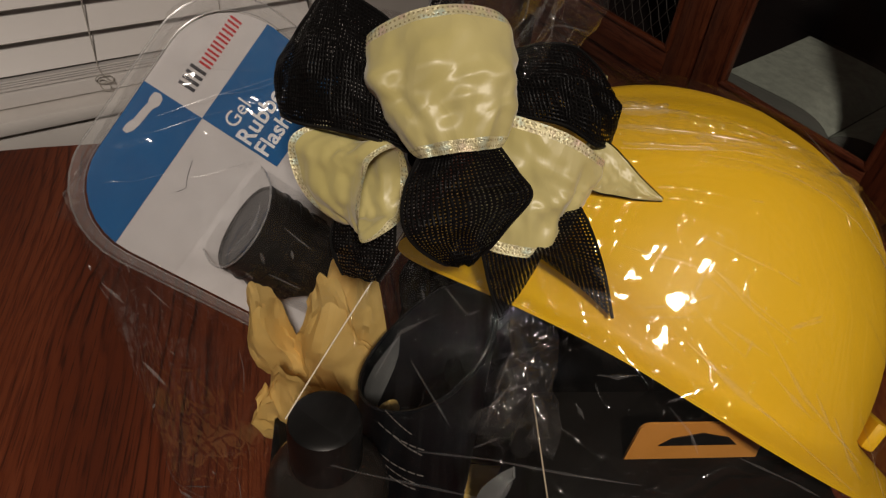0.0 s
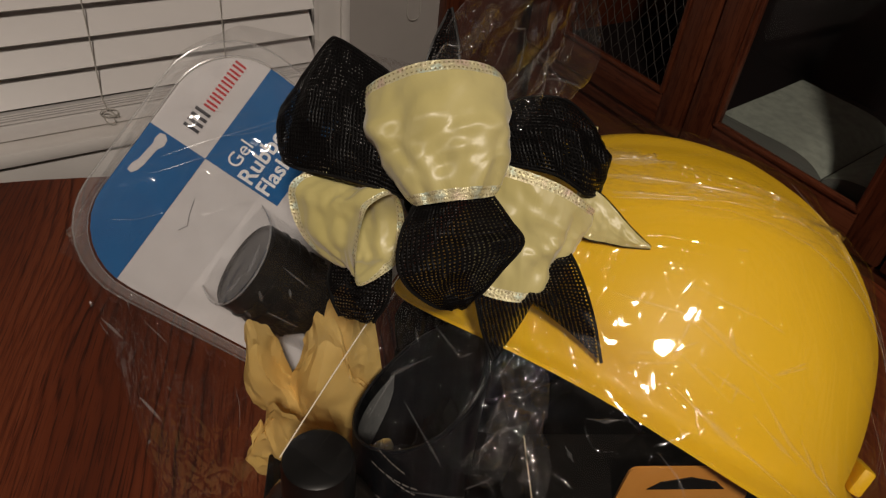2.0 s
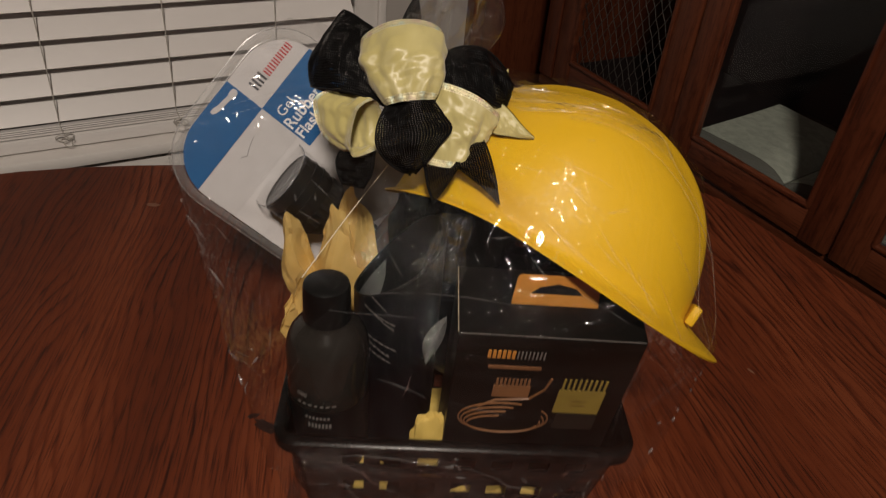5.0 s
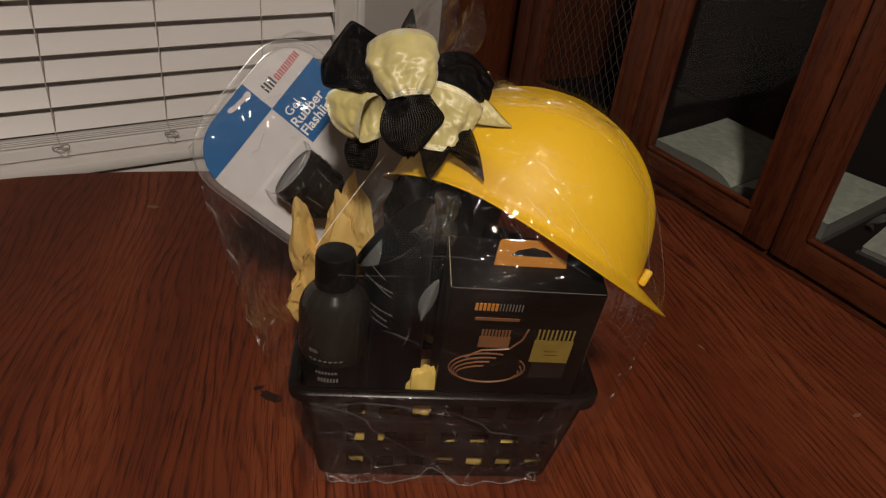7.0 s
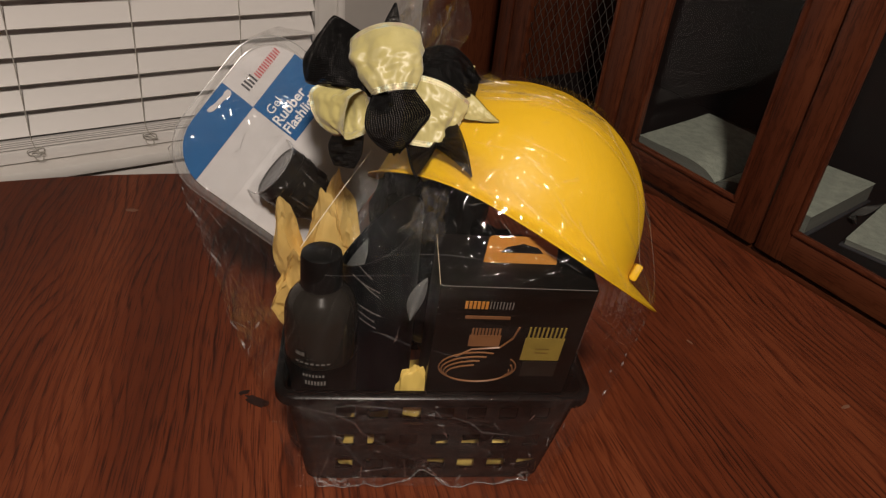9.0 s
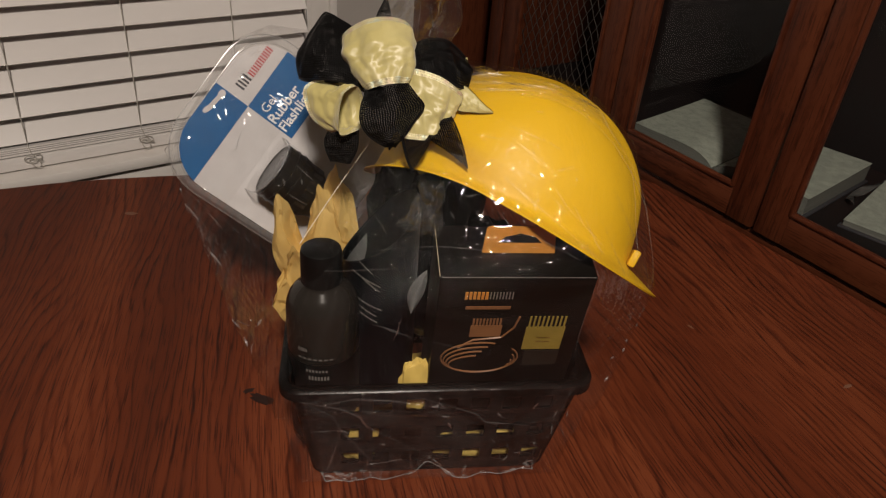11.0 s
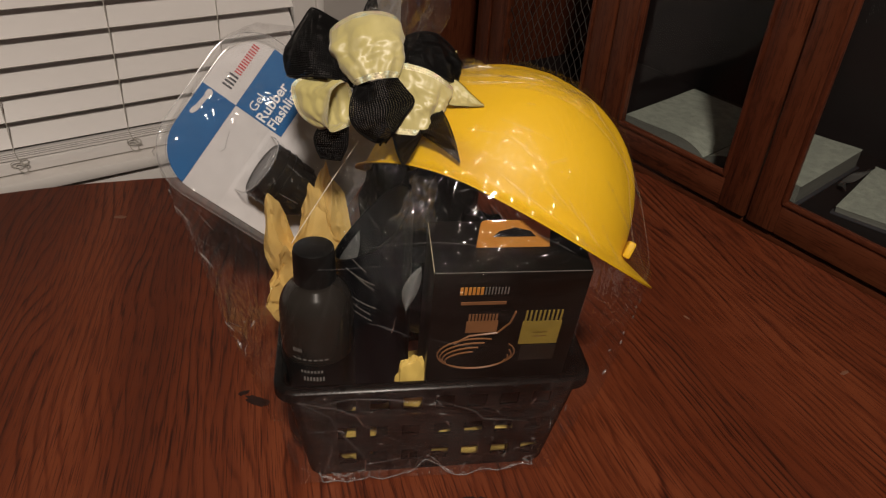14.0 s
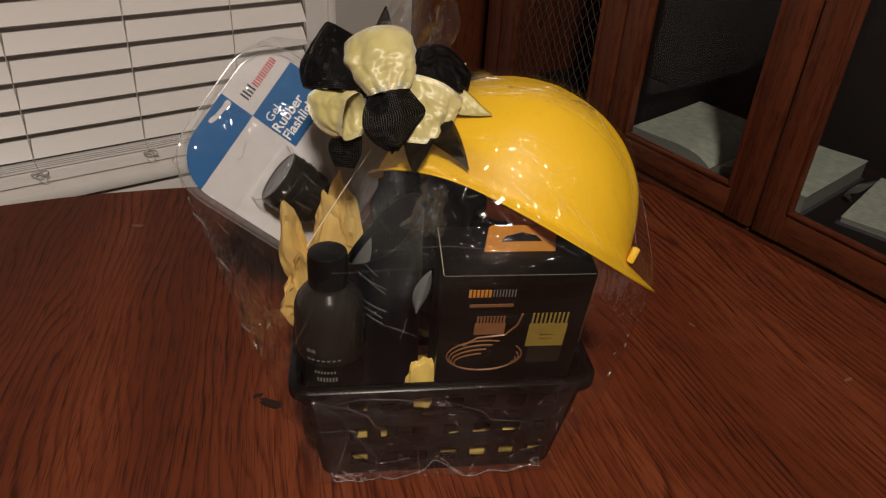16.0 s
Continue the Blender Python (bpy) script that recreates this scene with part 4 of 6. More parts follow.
def bottle():
    t = thing("bottle", pose(-0.004, 0.217, 0.040), "smoky dark plastic bottle with a black cap", "bottle")
    R = 0.0315
    part("body", lathe([(0.026, 0), (R - 0.002, 0.001), (R, 0.004), (R, 0.150), (R - 0.0010, 0.157), (R - 0.0035, 0.1640), (0.0235, 0.1705), (0.0190, 0.1750), (0.0170, 0.178), (0.0168, 0.182)], 48), M_BOTTLE, t)
    part("label", sheet(lambda u, v: ((R + 0.0004) * math.cos(2 * math.pi * u), (R + 0.0004) * math.sin(2 * math.pi * u), 0.012 + 0.096 * v), 48, 2), M_CAP, t, "black printed label")
    part("cap", lathe([(0.0165, 0.1775), (0.0176, 0.1785), (0.0172, 0.205), (0.0164, 0.2085), (0.0140, 0.2100)], 40), M_CAP, t)
    for z, a0, a1, hgt in ((0.122, -120, -104, 0.004), (0.114, -120, -62, 0.0016), (0.100, -108, -72, 0.0028), (0.091, -104, -70, 0.0046)):
        n = 7
        for k in range(n):
            b0 = radians(a0 + (a1 - a0) * k / n)
            b1 = radians(a0 + (a1 - a0) * (k + 0.6) / n)
            def f(u, v, b0=b0, b1=b1, z=z, hgt=hgt):
                b = b0 + (b1 - b0) * u
                return ((R + 0.0008) * math.cos(b), (R + 0.0008) * math.sin(b), z + hgt * v)
            part("print", sheet(f, 2, 1), M_GREYINK, t, smooth=False)
    return t


bottle()


def sleeve():
    """A rolled sleeve, black outside, grey inside, with lines of fine print."""
    t = thing("rolled_sleeve", pose(0.038, 0.276, 0.048), "rolled black card sleeve with grey inside and white print", "sleeve")
    R, h = 0.033, 0.186

    def rim(a):
        return h + 0.030 * math.cos(a) + 0.006 * math.sin(a) + 0.004 * math.sin(2 * a)
    part("roll", sheet(lambda u, v: ((R + 0.003 * u) * math.cos(radians(-60 + 420 * u)), (R + 0.003 * u) * math.sin(radians(-60 + 420 * u)), rim(radians(-60 + 420 * u)) * v), 72, 8, 0.0007), M_SLEEVE, t)
    part("lip", tube([((R + 0.001) * math.cos(a), (R + 0.001) * math.sin(a), rim(a)) for a in np.linspace(0, 2 * math.pi, 49)[:-1]], 0.0011, 6, True), M_SLEEVE, t)

    def lining(u, v):
        a = radians(118 + 100 * u)
        return ((R - 0.0012) * math.cos(a), (R - 0.0012) * math.sin(a), rim(a) - 0.010 - 0.050 * v * (0.35 + 0.65 * math.sin(math.pi * u) ** 0.6))
    part("lining", sheet(lining, 20, 8), M_GREY, t, "grey lining")
    part("dark_filling", lathe([(0.002, h - 0.090), (R - 0.003, h - 0.092), (R - 0.002, h - 0.100), (0.01, h - 0.101)], 32), M_CAP, t)
    for z, a0, a1 in ((0.176, -116, -92), (0.162, -122, -80), (0.157, -108, -82), (0.136, -124, -78), (0.129, -120, -86), (0.122, -122, -84)):
        n = 6
        for k in range(n):
            def f(u, v, z=z, a0=a0, a1=a1, k=k):
                c = (k + 0.78 * u) / n
                b = radians(a0 + (a1 - a0) * c)
                return ((R + 0.0045) * math.cos(b), (R + 0.0045) * math.sin(b), z - 0.014 * c + 0.0014 * v)
            part("print", sheet(f, 2, 1), M_GREYINK, t, smooth=False)

    def leaf(u, v):
        """A curled grey edge, narrow above and below."""
        w = 0.013 * math.sin(math.pi * min(1.0, 0.06 + 0.94 * v)) ** 0.8
        return (0.046 - 0.010 * (1 - v) + w * (u - 0.65), -0.070 - 0.006 * (1 - v) - 0.006 * math.sin(math.pi * u), 0.158 + 0.037 * v)
    part("flap", sheet(leaf, 8, 14, 0.0006), M_GREY, t, "grey curled edge of the sleeve")
    return t


sleeve()


CARTON = pose(0.1514, 0.2107, 0.0769, 10.5, 0, 7.6)


def product_box():
    W, D, H = 0.123, 0.058, 0.190
    t = thing("product_box", CARTON, "black retail carton of a hair clipper with orange hang tab", "box")
    # origin: middle of the front's lower edge
    part("carton", box(W, D, H, (0, D / 2, H / 2), 0.0012), M_BLACKB, t, angle=30)
    # hang tab with its slot
    bm = prism([(x * (1.04 if y < 0 else 0.98), y) for x, y in rounded(0.056, 0.0235, [0.004, 0.004, 0.0005, 0.0005], 4)], 0, 0.0012)
    tab = part("hang_tab", bm, M_TAB, t, "orange card hang tab", m=pose(0.0025, 0.0300, H + 0.0118, 77, 0, 0))
    part("slot", prism([(-0.017, -0.002), (0.017, -0.002), (0.012, 0.003), (0.004, 0.005), (0, 0.0062), (-0.004, 0.005), (-0.012, 0.003)], 0.0013, 0.0017), M_CAP, tab, smooth=False)
    F = -0.0004

    def flat(name, x, z, w, h, mt, label=""):
        return part(name, box(w, 0.0005, h, (x, F, z)), mt, t, label, smooth=False)
    # the maker's mark as plain strokes, bold then thin
    for k in range(6):
        flat("print", -0.0392 + 0.0032 * k, H - 0.0200, 0.0022, 0.0082, M_TAB)
    for k in range(8):
        flat("print", -0.0202 + 0.0025 * k, H - 0.0200, 0.0009, 0.0078, M_GREYINK)
    flat("print", -0.0205, H - 0.0342, 0.036, 0.0032, M_COPPER)
    # two comb guards
    for x, z, w, mt in ((-0.019, H - 0.056, 0.026, M_COPPER), (0.031, H - 0.058, 0.033, M_GUARD)):
        hgt, tooth = (0.014, 0.009) if mt is M_COPPER else (0.029, 0.014)
        flat("guard_print", x, z - hgt / 2, w, hgt, mt)
        for k in range(9):
            flat("tooth_print", x - w / 2 + 0.002 + k * (w - 0.004) / 8, z + 0.45 * tooth, 0.0016, tooth, mt)
    flat("print", 0.031, H - 0.072, 0.012, 0.0012, M_COPPER)
    flat("print", 0.031, H - 0.077, 0.012, 0.0012, M_COPPER)
    flat("print", 0.033, H - 0.099, 0.030, 0.020, M_LENS)
    # coiled cable
    for k in range(4):
        a, b = 0.033 - 0.0024 * k, 0.020 - 0.0028 * k
        pts = [(-0.020 + a * math.cos(c), -0.0006, H - 0.098 - 0.003 * k + b * math.sin(c)) for c in np.linspace(radians(70 + 9 * k), radians(395 - 12 * k), 30)]
        part("cable_print", tube(pts, 0.0007, 5), M_COPPER, t)
    part("cable_print", tube([(-0.040, -0.0006, H - 0.084), (-0.028, -0.0006, H - 0.074), (-0.005, -0.0006, H - 0.071), (0.004, -0.0006, H - 0.059), (0.007, -0.0006, H - 0.045)], 0.0009, 5), M_COPPER, t)
    part("edge_wear", box(0.0006, D * 0.96, 0.0006, (-W / 2, D / 2, H)), M_EDGE, t, "worn pale carton edge")
    part("edge_wear", box(W * 0.97, 0.0004, 0.0004, (0, 0, H)), M_GREYINK, t, "worn pale carton edge")
    return t


product_box()
crumple("black_cloth", BIN @ pose(0.030, 0.036, 0.150), 0.085, 0.042, 0.085, M_SLEEVE, "folded black cloth packed behind the carton", "cloth", 5.0)

crumple("black_bag", pose(0.096, 0.324, 0.215, 8, 0, 20), 0.044, 0.030, 0.095, M_BAG, "crumpled glossy black plastic bag packed under the hat", "bag", 21.0)
crumple("black_bag", pose(0.170, 0.322, 0.160, 0, 0, 10), 0.050, 0.030, 0.064, M_BAG, "crumpled glossy black plastic bag packed under the hat", "bag", 33.0)
crumple("black_bag", pose(0.048, 0.346, 0.205, 0, -6, 40), 0.034, 0.024, 0.085, M_BAG, "crumpled glossy black plastic bag packed under the hat", "bag", 27.0)

# ---- flashlight on its blister card ----
CX, E1, E2 = Vector((-0.103, 0.377, 0.299)), Vector((0.506, 0.5175, 0.690)).normalized(), Vector((0.7567, 0.1175, -0.643)).normalized()
CN = E1.cross(-E2).normalized()
E2 = -CN.cross(E1)
CARD = Matrix((( E1.x, -E2.x, CN.x, CX.x), (E1.y, -E2.y, CN.y, CX.y), (E1.z, -E2.z, CN.z, CX.z), (0, 0, 0, 1)))


def flashlight_card():
    """Local x along the print, y up the card, z towards the viewer; the origin is where the four fields of colour meet."""
    t = thing("flashlight_pack", CARD, "flashlight on a blue and white blister card in clear plastic", "flashlight pack")
    x0, x1, y0, y1 = -0.090, 0.066, -0.150, 0.036
    cx, cy, w, h = (x0 + x1) / 2, (y0 + y1) / 2, x1 - x0, y1 - y0
    rr = [0.040, 0.045, 0.006, 0.006]
    part("card", prism(rounded(w, h, rr, 8, cx, cy), -0.0012, 0.0), M_WHITE, t, smooth=False)

    def field(xa, xb, ya, yb):
        """The card's outline cut to one field."""
        bm = prism(rounded(w, h, rr, 8, cx, cy), 0.0002, 0.0005)
        for co, no in (((xa, 0, 0), (-1, 0, 0)), ((xb, 0, 0), (1, 0, 0)), ((0, ya, 0), (0, -1, 0)), ((0, yb, 0), (0, 1, 0))):
            bmesh.ops.bisect_plane(bm, geom=bm.verts[:] + bm.edges[:] + bm.faces[:], plane_co=co, plane_no=no, clear_outer=True)
        return bm
    part("blue_field", field(-0.2, 0.0, 0.0, 0.2), M_BLUE, t, smooth=False)
    part("blue_field", field(0.0, 0.2, -0.052, 0.0), M_BLUE, t, smooth=False)
    hole = prism([(-0.030, 0.0285), (-0.027, 0.0265), (-0.023, 0.0255), (-0.017, 0.0250), (-0.011, 0.0245), (-0.007, 0.0225), (-0.003, 0.0230), (-0.001, 0.0255),
                  (-0.002, 0.0285), (-0.006, 0.0292), (-0.009, 0.0282), (-0.014, 0.0290), (-0.021, 0.0295), (-0.025, 0.0312), (-0.0295, 0.0312)], 0.0006, 0.0009)
    part("hang_hole", hole, M_WHITE, t, smooth=False)
    # the maker's mark as plain strokes
    for k in range(2):
        for s in (-0.0019, 0.0019):
            part("print", box(0.0020, 0.0098, 0.0003, (0.0125 + 0.0075 * k + s, 0.0165, 0.0004)), M_INK, t, smooth=False)
    for k in range(6):
        for s in (-0.0013, 0.0013):
            part("print", box(0.0013, 0.0072, 0.0003, (0.0275 + 0.0056 * k + s, 0.0150, 0.0004)), M_RED, t, smooth=False)
    lettering("Gel", 0.0125, pose(0.005, -0.0185, 0.0008), M_WHITEINK, t)
    lettering("Rubber", 0.0145, pose(0.001, -0.0310, 0.0008), M_WHITEINK, t, bold=0.00025)
    lettering("Flashlight", 0.0140, pose(0.001, -0.0435, 0.0008), M_WHITEINK, t, bold=0.00025)
    # scuffs
    for pts in ([(-0.045, -0.012), (-0.040, -0.015), (-0.034, -0.012), (-0.024, -0.009)], [(-0.086, -0.104), (-0.080, -0.100), (-0.074, -0.098)]):
        part("scuff", tube([(x, y, 0.0003) for x, y in pts], 0.0002, 5), M_INK, t)
    # flashlight, lying down the card
    R = 0.0280
    ax = -0.036
    lay = Matrix.Translation((ax, -0.0475, 0.0285)) @ pose(0, 0, 0, 90, 0, 0)
    fl = part("flashlight", lathe([(0.003, 0.020), (R - 0.008, 0.012), (R - 0.0035, 0.002), (R - 0.002, 0.0), (R, 0.002), (R, 0.026), (R - 0.002, 0.030), (R - 0.003, 0.044), (0.019, 0.054), (0.0175, 0.066), (0.0175, 0.090), (0.012, 0.092)], 48, lay), M_RUBBER, t, "dark rubber flashlight")
    lens_disc = lathe([(0.002, 0.0015), (R - 0.003, 0.0015), (R - 0.003, 0.0035), (0.002, 0.0035)], 40, lay)
    part("lens", lens_disc, M_CAP, fl, "dark lens of the flashlight")
    gear = []
    for i in range(96):
        a = 2 * math.pi * i / 96
        r = R + 0.0012 * (1 if (i // 3) % 2 else -0.2)
        gear.append((r * math.cos(a), r * math.sin(a)))
    grip = prism([(0.94 * x, 0.94 * y) for x, y in gear], 0.031, 0.042, 0.0006)
    grip.transform(lay)
    part("grip", grip, M_RUBBER, fl, "ribbed grip")
    for z in (0.012, 0.020):
        part("rib", lathe([(R - 0.001, z - 0.0012), (R + 0.0009, z - 0.0006), (R + 0.0009, z + 0.0006), (R - 0.001, z + 0.0012)], 48, lay), M_RUBBER, fl)
    # clear plastic: dome over the flashlight and a lip round the card
    Rb = 0.0308

    def dome(u, v):
        """Half a round tube with a flat end towards the top of the card."""
        a = math.pi * u
        k = min(1.0, v / 0.16)                 # the first sixth is the end wall
        r = Rb * (0.30 + 0.70 * k) if k < 1 else Rb
        y = -0.0425 - 0.0015 * k * k if k < 1 else -0.044 - 0.100 * (v - 0.16) / 0.84
        up = 0.0585 * min(1.0, 0.2 + k) * math.sin(a) ** 0.7
        return (ax + r * math.cos(a) * (1 + 0.015 * math.sin(14 * v)), y - 0.05 * up, 0.0012 + up)
    part("blister", sheet(lambda u, v: dome(u, 0.16 + 0.84 * v), 28, 40), M_DOME, t, "clear plastic dome")
    part("blister_end", sheet(lambda u, v: dome(u, 0.16 * v), 28, 8), M_DOME, t, "clear plastic end of the dome")
    outl = rounded(w + 0.017, h + 0.017, [0.047, 0.052, 0.012, 0.012], 8, cx, cy)
    inl = rounded(w + 0.002, h + 0.002, rr, 8, cx, cy)
    bm = bmesh.new()
    rings = [[bm.verts.new((x, y, z)) for x, y in o] for o, z in ((inl, 0.002), ([((a[0] + b[0]) / 2, (a[1] + b[1]) / 2) for a, b in zip(inl, outl)], 0.005), (outl, 0.001), (outl, -0.003))]
    for a, b in zip(rings, rings[1:]):
        for i in range(len(a)):
            bm.faces.new((a[i], a[(i + 1) % len(a)], b[(i + 1) % len(a)], b[i]))
    cover = sheet(lambda u, v: (x0 + w * u, y0 + h * (0.60 + 0.395 * v), 0.0035 + 0.0015 * noise.noise(Vector((u * 4, v * 5, 2)))), 30, 20)
    part("plastic_cover", cover, M_COVERFILM, t, "clear plastic sheet over the card")
    # pale tubes stand in for streaks of reflection on the plastic
    for xa, ya, xb, yb, r in ((-0.011, 0.021, 0.047, -0.021, 0.0004), (-0.023, 0.021, 0.020, -0.014, 0.00028), (0.005, 0.049, 0.047, -0.019, 0.0003), (-0.032, -0.012, 0.0, -0.042, 0.0003),
                              (0.013, 0.004, 0.045, -0.025, 0.00034), (-0.061, 0.025, -0.039, 0.0, 0.00024), (0.026, 0.046, 0.055, 0.027, 0.0004)):
        line = [(xa + (xb - xa) * i / 12 + 0.001 * math.sin(7 * i / 12 + 90 * xa), ya + (yb - ya) * i / 12, 0.0062 + 0.001 * math.sin(5 * i / 12)) for i in range(13)]
        part("fold", tube(line, [0.4 * r * (0.3 + 0.7 * math.sin(math.pi * i / 12)) for i in range(13)], 6), M_FOLD, t, "fold in the clear plastic, its streak of sheen painted pale")
    part("plastic_lip", bm, M_BLISTER, t, "clear plastic edge round the card")
    # the white haze of these beads draws the plastic's bright edge lines
    for o, z, r in ((outl, -0.001, 0.0006), (inl, 0.0025, 0.0003)):
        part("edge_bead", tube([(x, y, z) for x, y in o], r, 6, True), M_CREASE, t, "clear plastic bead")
    # dents added to the dome to draw its glints
    for u0, v0, u1, v1, r in ((0.24, 0.10, 0.50, 0.10, 0.0010), (0.55, 0.09, 0.78, 0.11, 0.0008), (0.33, 0.26, 0.36, 0.44, 0.0006), (0.52, 0.22, 0.57, 0.27, 0.0012),
                              (0.42, 0.34, 0.46, 0.37, 0.0010), (0.62, 0.32, 0.60, 0.50, 0.0005), (0.30, 0.55, 0.44, 0.60, 0.0006), (0.70, 0.24, 0.72, 0.30, 0.0008)):
        line = [Vector(dome(u0 + (u1 - u0) * i / 10, v0 + (v1 - v0) * i / 10)) for i in range(11)]
        part("dent", tube(line, [r * (0.2 + 0.8 * math.sin(math.pi * i / 10)) for i in range(11)], 6), M_FOLD, t, "dent added to the clear plastic as a glint")
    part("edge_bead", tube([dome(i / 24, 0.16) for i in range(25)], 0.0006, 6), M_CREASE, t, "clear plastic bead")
    return t


flashlight_card()

# ---- hard hat ----
HM = Vector((0.395, 0.418, 0.818)).normalized()
HE = Vector((0.902, -0.348, -0.257))
HE = (HE - HE.dot(HM) * HM).normalized()
HB = HM.cross(HE)
HC = Vector((0.143, 0.301, 0.2576))
HAT = Matrix(((HE.x, HB.x, HM.x, HC.x), (HE.y, HB.y, HM.y, HC.y), (HE.z, HB.z, HM.z, HC.z), (0, 0, 0, 1)))
HA, HW, HH = 0.1155, 0.107, 0.115


def hat_point(a, k):
    """Shell surface: a round the rim, k from 0 at the rim to 1 at the crown."""
    th = k * math.pi / 2
    r, z = math.cos(th) ** 0.82, math.sin(th) ** 0.92
    x, y = HA * math.cos(a) * r, HW * math.sin(a) * r
    # raised band along the crown from front to back
    e = max(0.0, min(1.0, (0.026 - abs(y)) / 0.016 + 0.5))
    ridge = 0.0032 * e * e * (3 - 2 * e) * min(1, max(0, (k - 0.12) * 4))
    g = 1 + ridge / 0.13
    arch = (0.003 * math.sin(a) ** 2 if math.cos(a) > 0 else 0.003 * math.sin(a) ** 2 - 0.030 * math.cos(a) ** 2) * (1 - k) ** 2
    low_back = 0.012 * max(0.0, -x / HA) * math.sin(th)      # the back of the dome is a little lower
    front = 0.012 * max(0.0, math.cos(a)) ** 2 * (1 - k) ** 2.5     # the front wall stands out low down
    return Vector((x * g + front, y, HH * z * g + arch - low_back))


def hard_hat():
    t = thing("hard_hat", HAT, "bright yellow plastic hard hat lying tilted on the gifts", "hard hat")
    n, m = 128, 30
    bm = bmesh.new()
    rings = []
    # brim: wide at the visor end, narrow elsewhere
    for off, dz in ((0.97, -0.0025), (1.0, -0.001), (0.55, 0.001), (0.12, 0.003)):
        ring = []
        for i in range(n):
            a = 2 * math.pi * i / n
            w = 0.007 + 0.027 * max(0.0, math.cos(a)) ** 1.6
            p = hat_point(a, 0.0)
            d = Vector((math.cos(a) / HA, math.sin(a) / HW, 0)).normalized()
            drop = -0.007 * max(0.0, math.cos(a)) ** 2 * off
            ring.append(bm.verts.new(p + d * w * off + Vector((0, 0, dz + drop))))
        rings.append(ring)
    for j in range(m):
        rings.append([bm.verts.new(hat_point(2 * math.pi * i / n, 0.03 + 0.955 * j / (m - 1))) for i in range(n)])
    for a, b in zip(rings, rings[1:]):
        for i in range(n):
            bm.faces.new((a[i], a[(i + 1) % n], b[(i + 1) % n], b[i]))
    bm.faces.new(rings[-1])
    bmesh.ops.recalc_face_normals(bm, faces=bm.faces)
    bmesh.ops.solidify(bm, geom=bm.faces[:], thickness=0.0022)
    part("shell", bm, M_YELLOW, t, angle=50)
    part("accessory_slot", box(0.007, 0.020, 0.015, (HA + 0.0115, -0.022, 0.012), 0.002), M_YELLOW, t)
    part("suspension_band", sheet(lambda u, v: (HA * 0.86 * math.cos(2 * math.pi * u), HW * 0.86 * math.sin(2 * math.pi * u), 0.004 + 0.03 * v), 48, 2, 0.0015), M_BLACKP, t, "black inner head band")
    return t


hard_hat()

# ---- bow ----
KNOT = Vector((0.048, 0.272, 0.372))
BF = Vector((-0.03, -0.86, 0.50)).normalized()      # towards the viewer
BR = Vector((0.99, 0.0, -0.06))
BR = (BR - BR.dot(BF) * BF).normalized()
BU = BF.cross(BR)
BOW = Matrix(((BR.x, BU.x, BF.x, KNOT.x), (BR.y, BU.y, BF.y, KNOT.y), (BR.z, BU.z, BF.z, KNOT.z), (0, 0, 0, 1)))
bow = thing("gift_bow", BOW, "large bow of gold satin and black netting ribbon", "bow")


def smooth_line(points, u):
    """A smooth curve through the points (mm), u in 0..1."""
    n = len(points) - 1
    k = min(int(u * n), n - 1)
    t = u * n - k
    closed = points[0] == points[-1]
    p1, p2 = Vector(points[k]), Vector(points[k + 1])
    p0 = Vector(points[k - 1]) if k else (Vector(points[-2]) if closed else 2 * p1 - p2)
    p3 = Vector(points[k + 2]) if k + 2 <= n else (Vector(points[1]) if closed else 2 * p2 - p1)
    return 0.0005 * ((2 * p1) + (p2 - p0) * t + (2 * p0 - 5 * p1 + 4 * p2 - p3) * t * t + (3 * p1 - p0 - 3 * p2 + p3) * t ** 3)


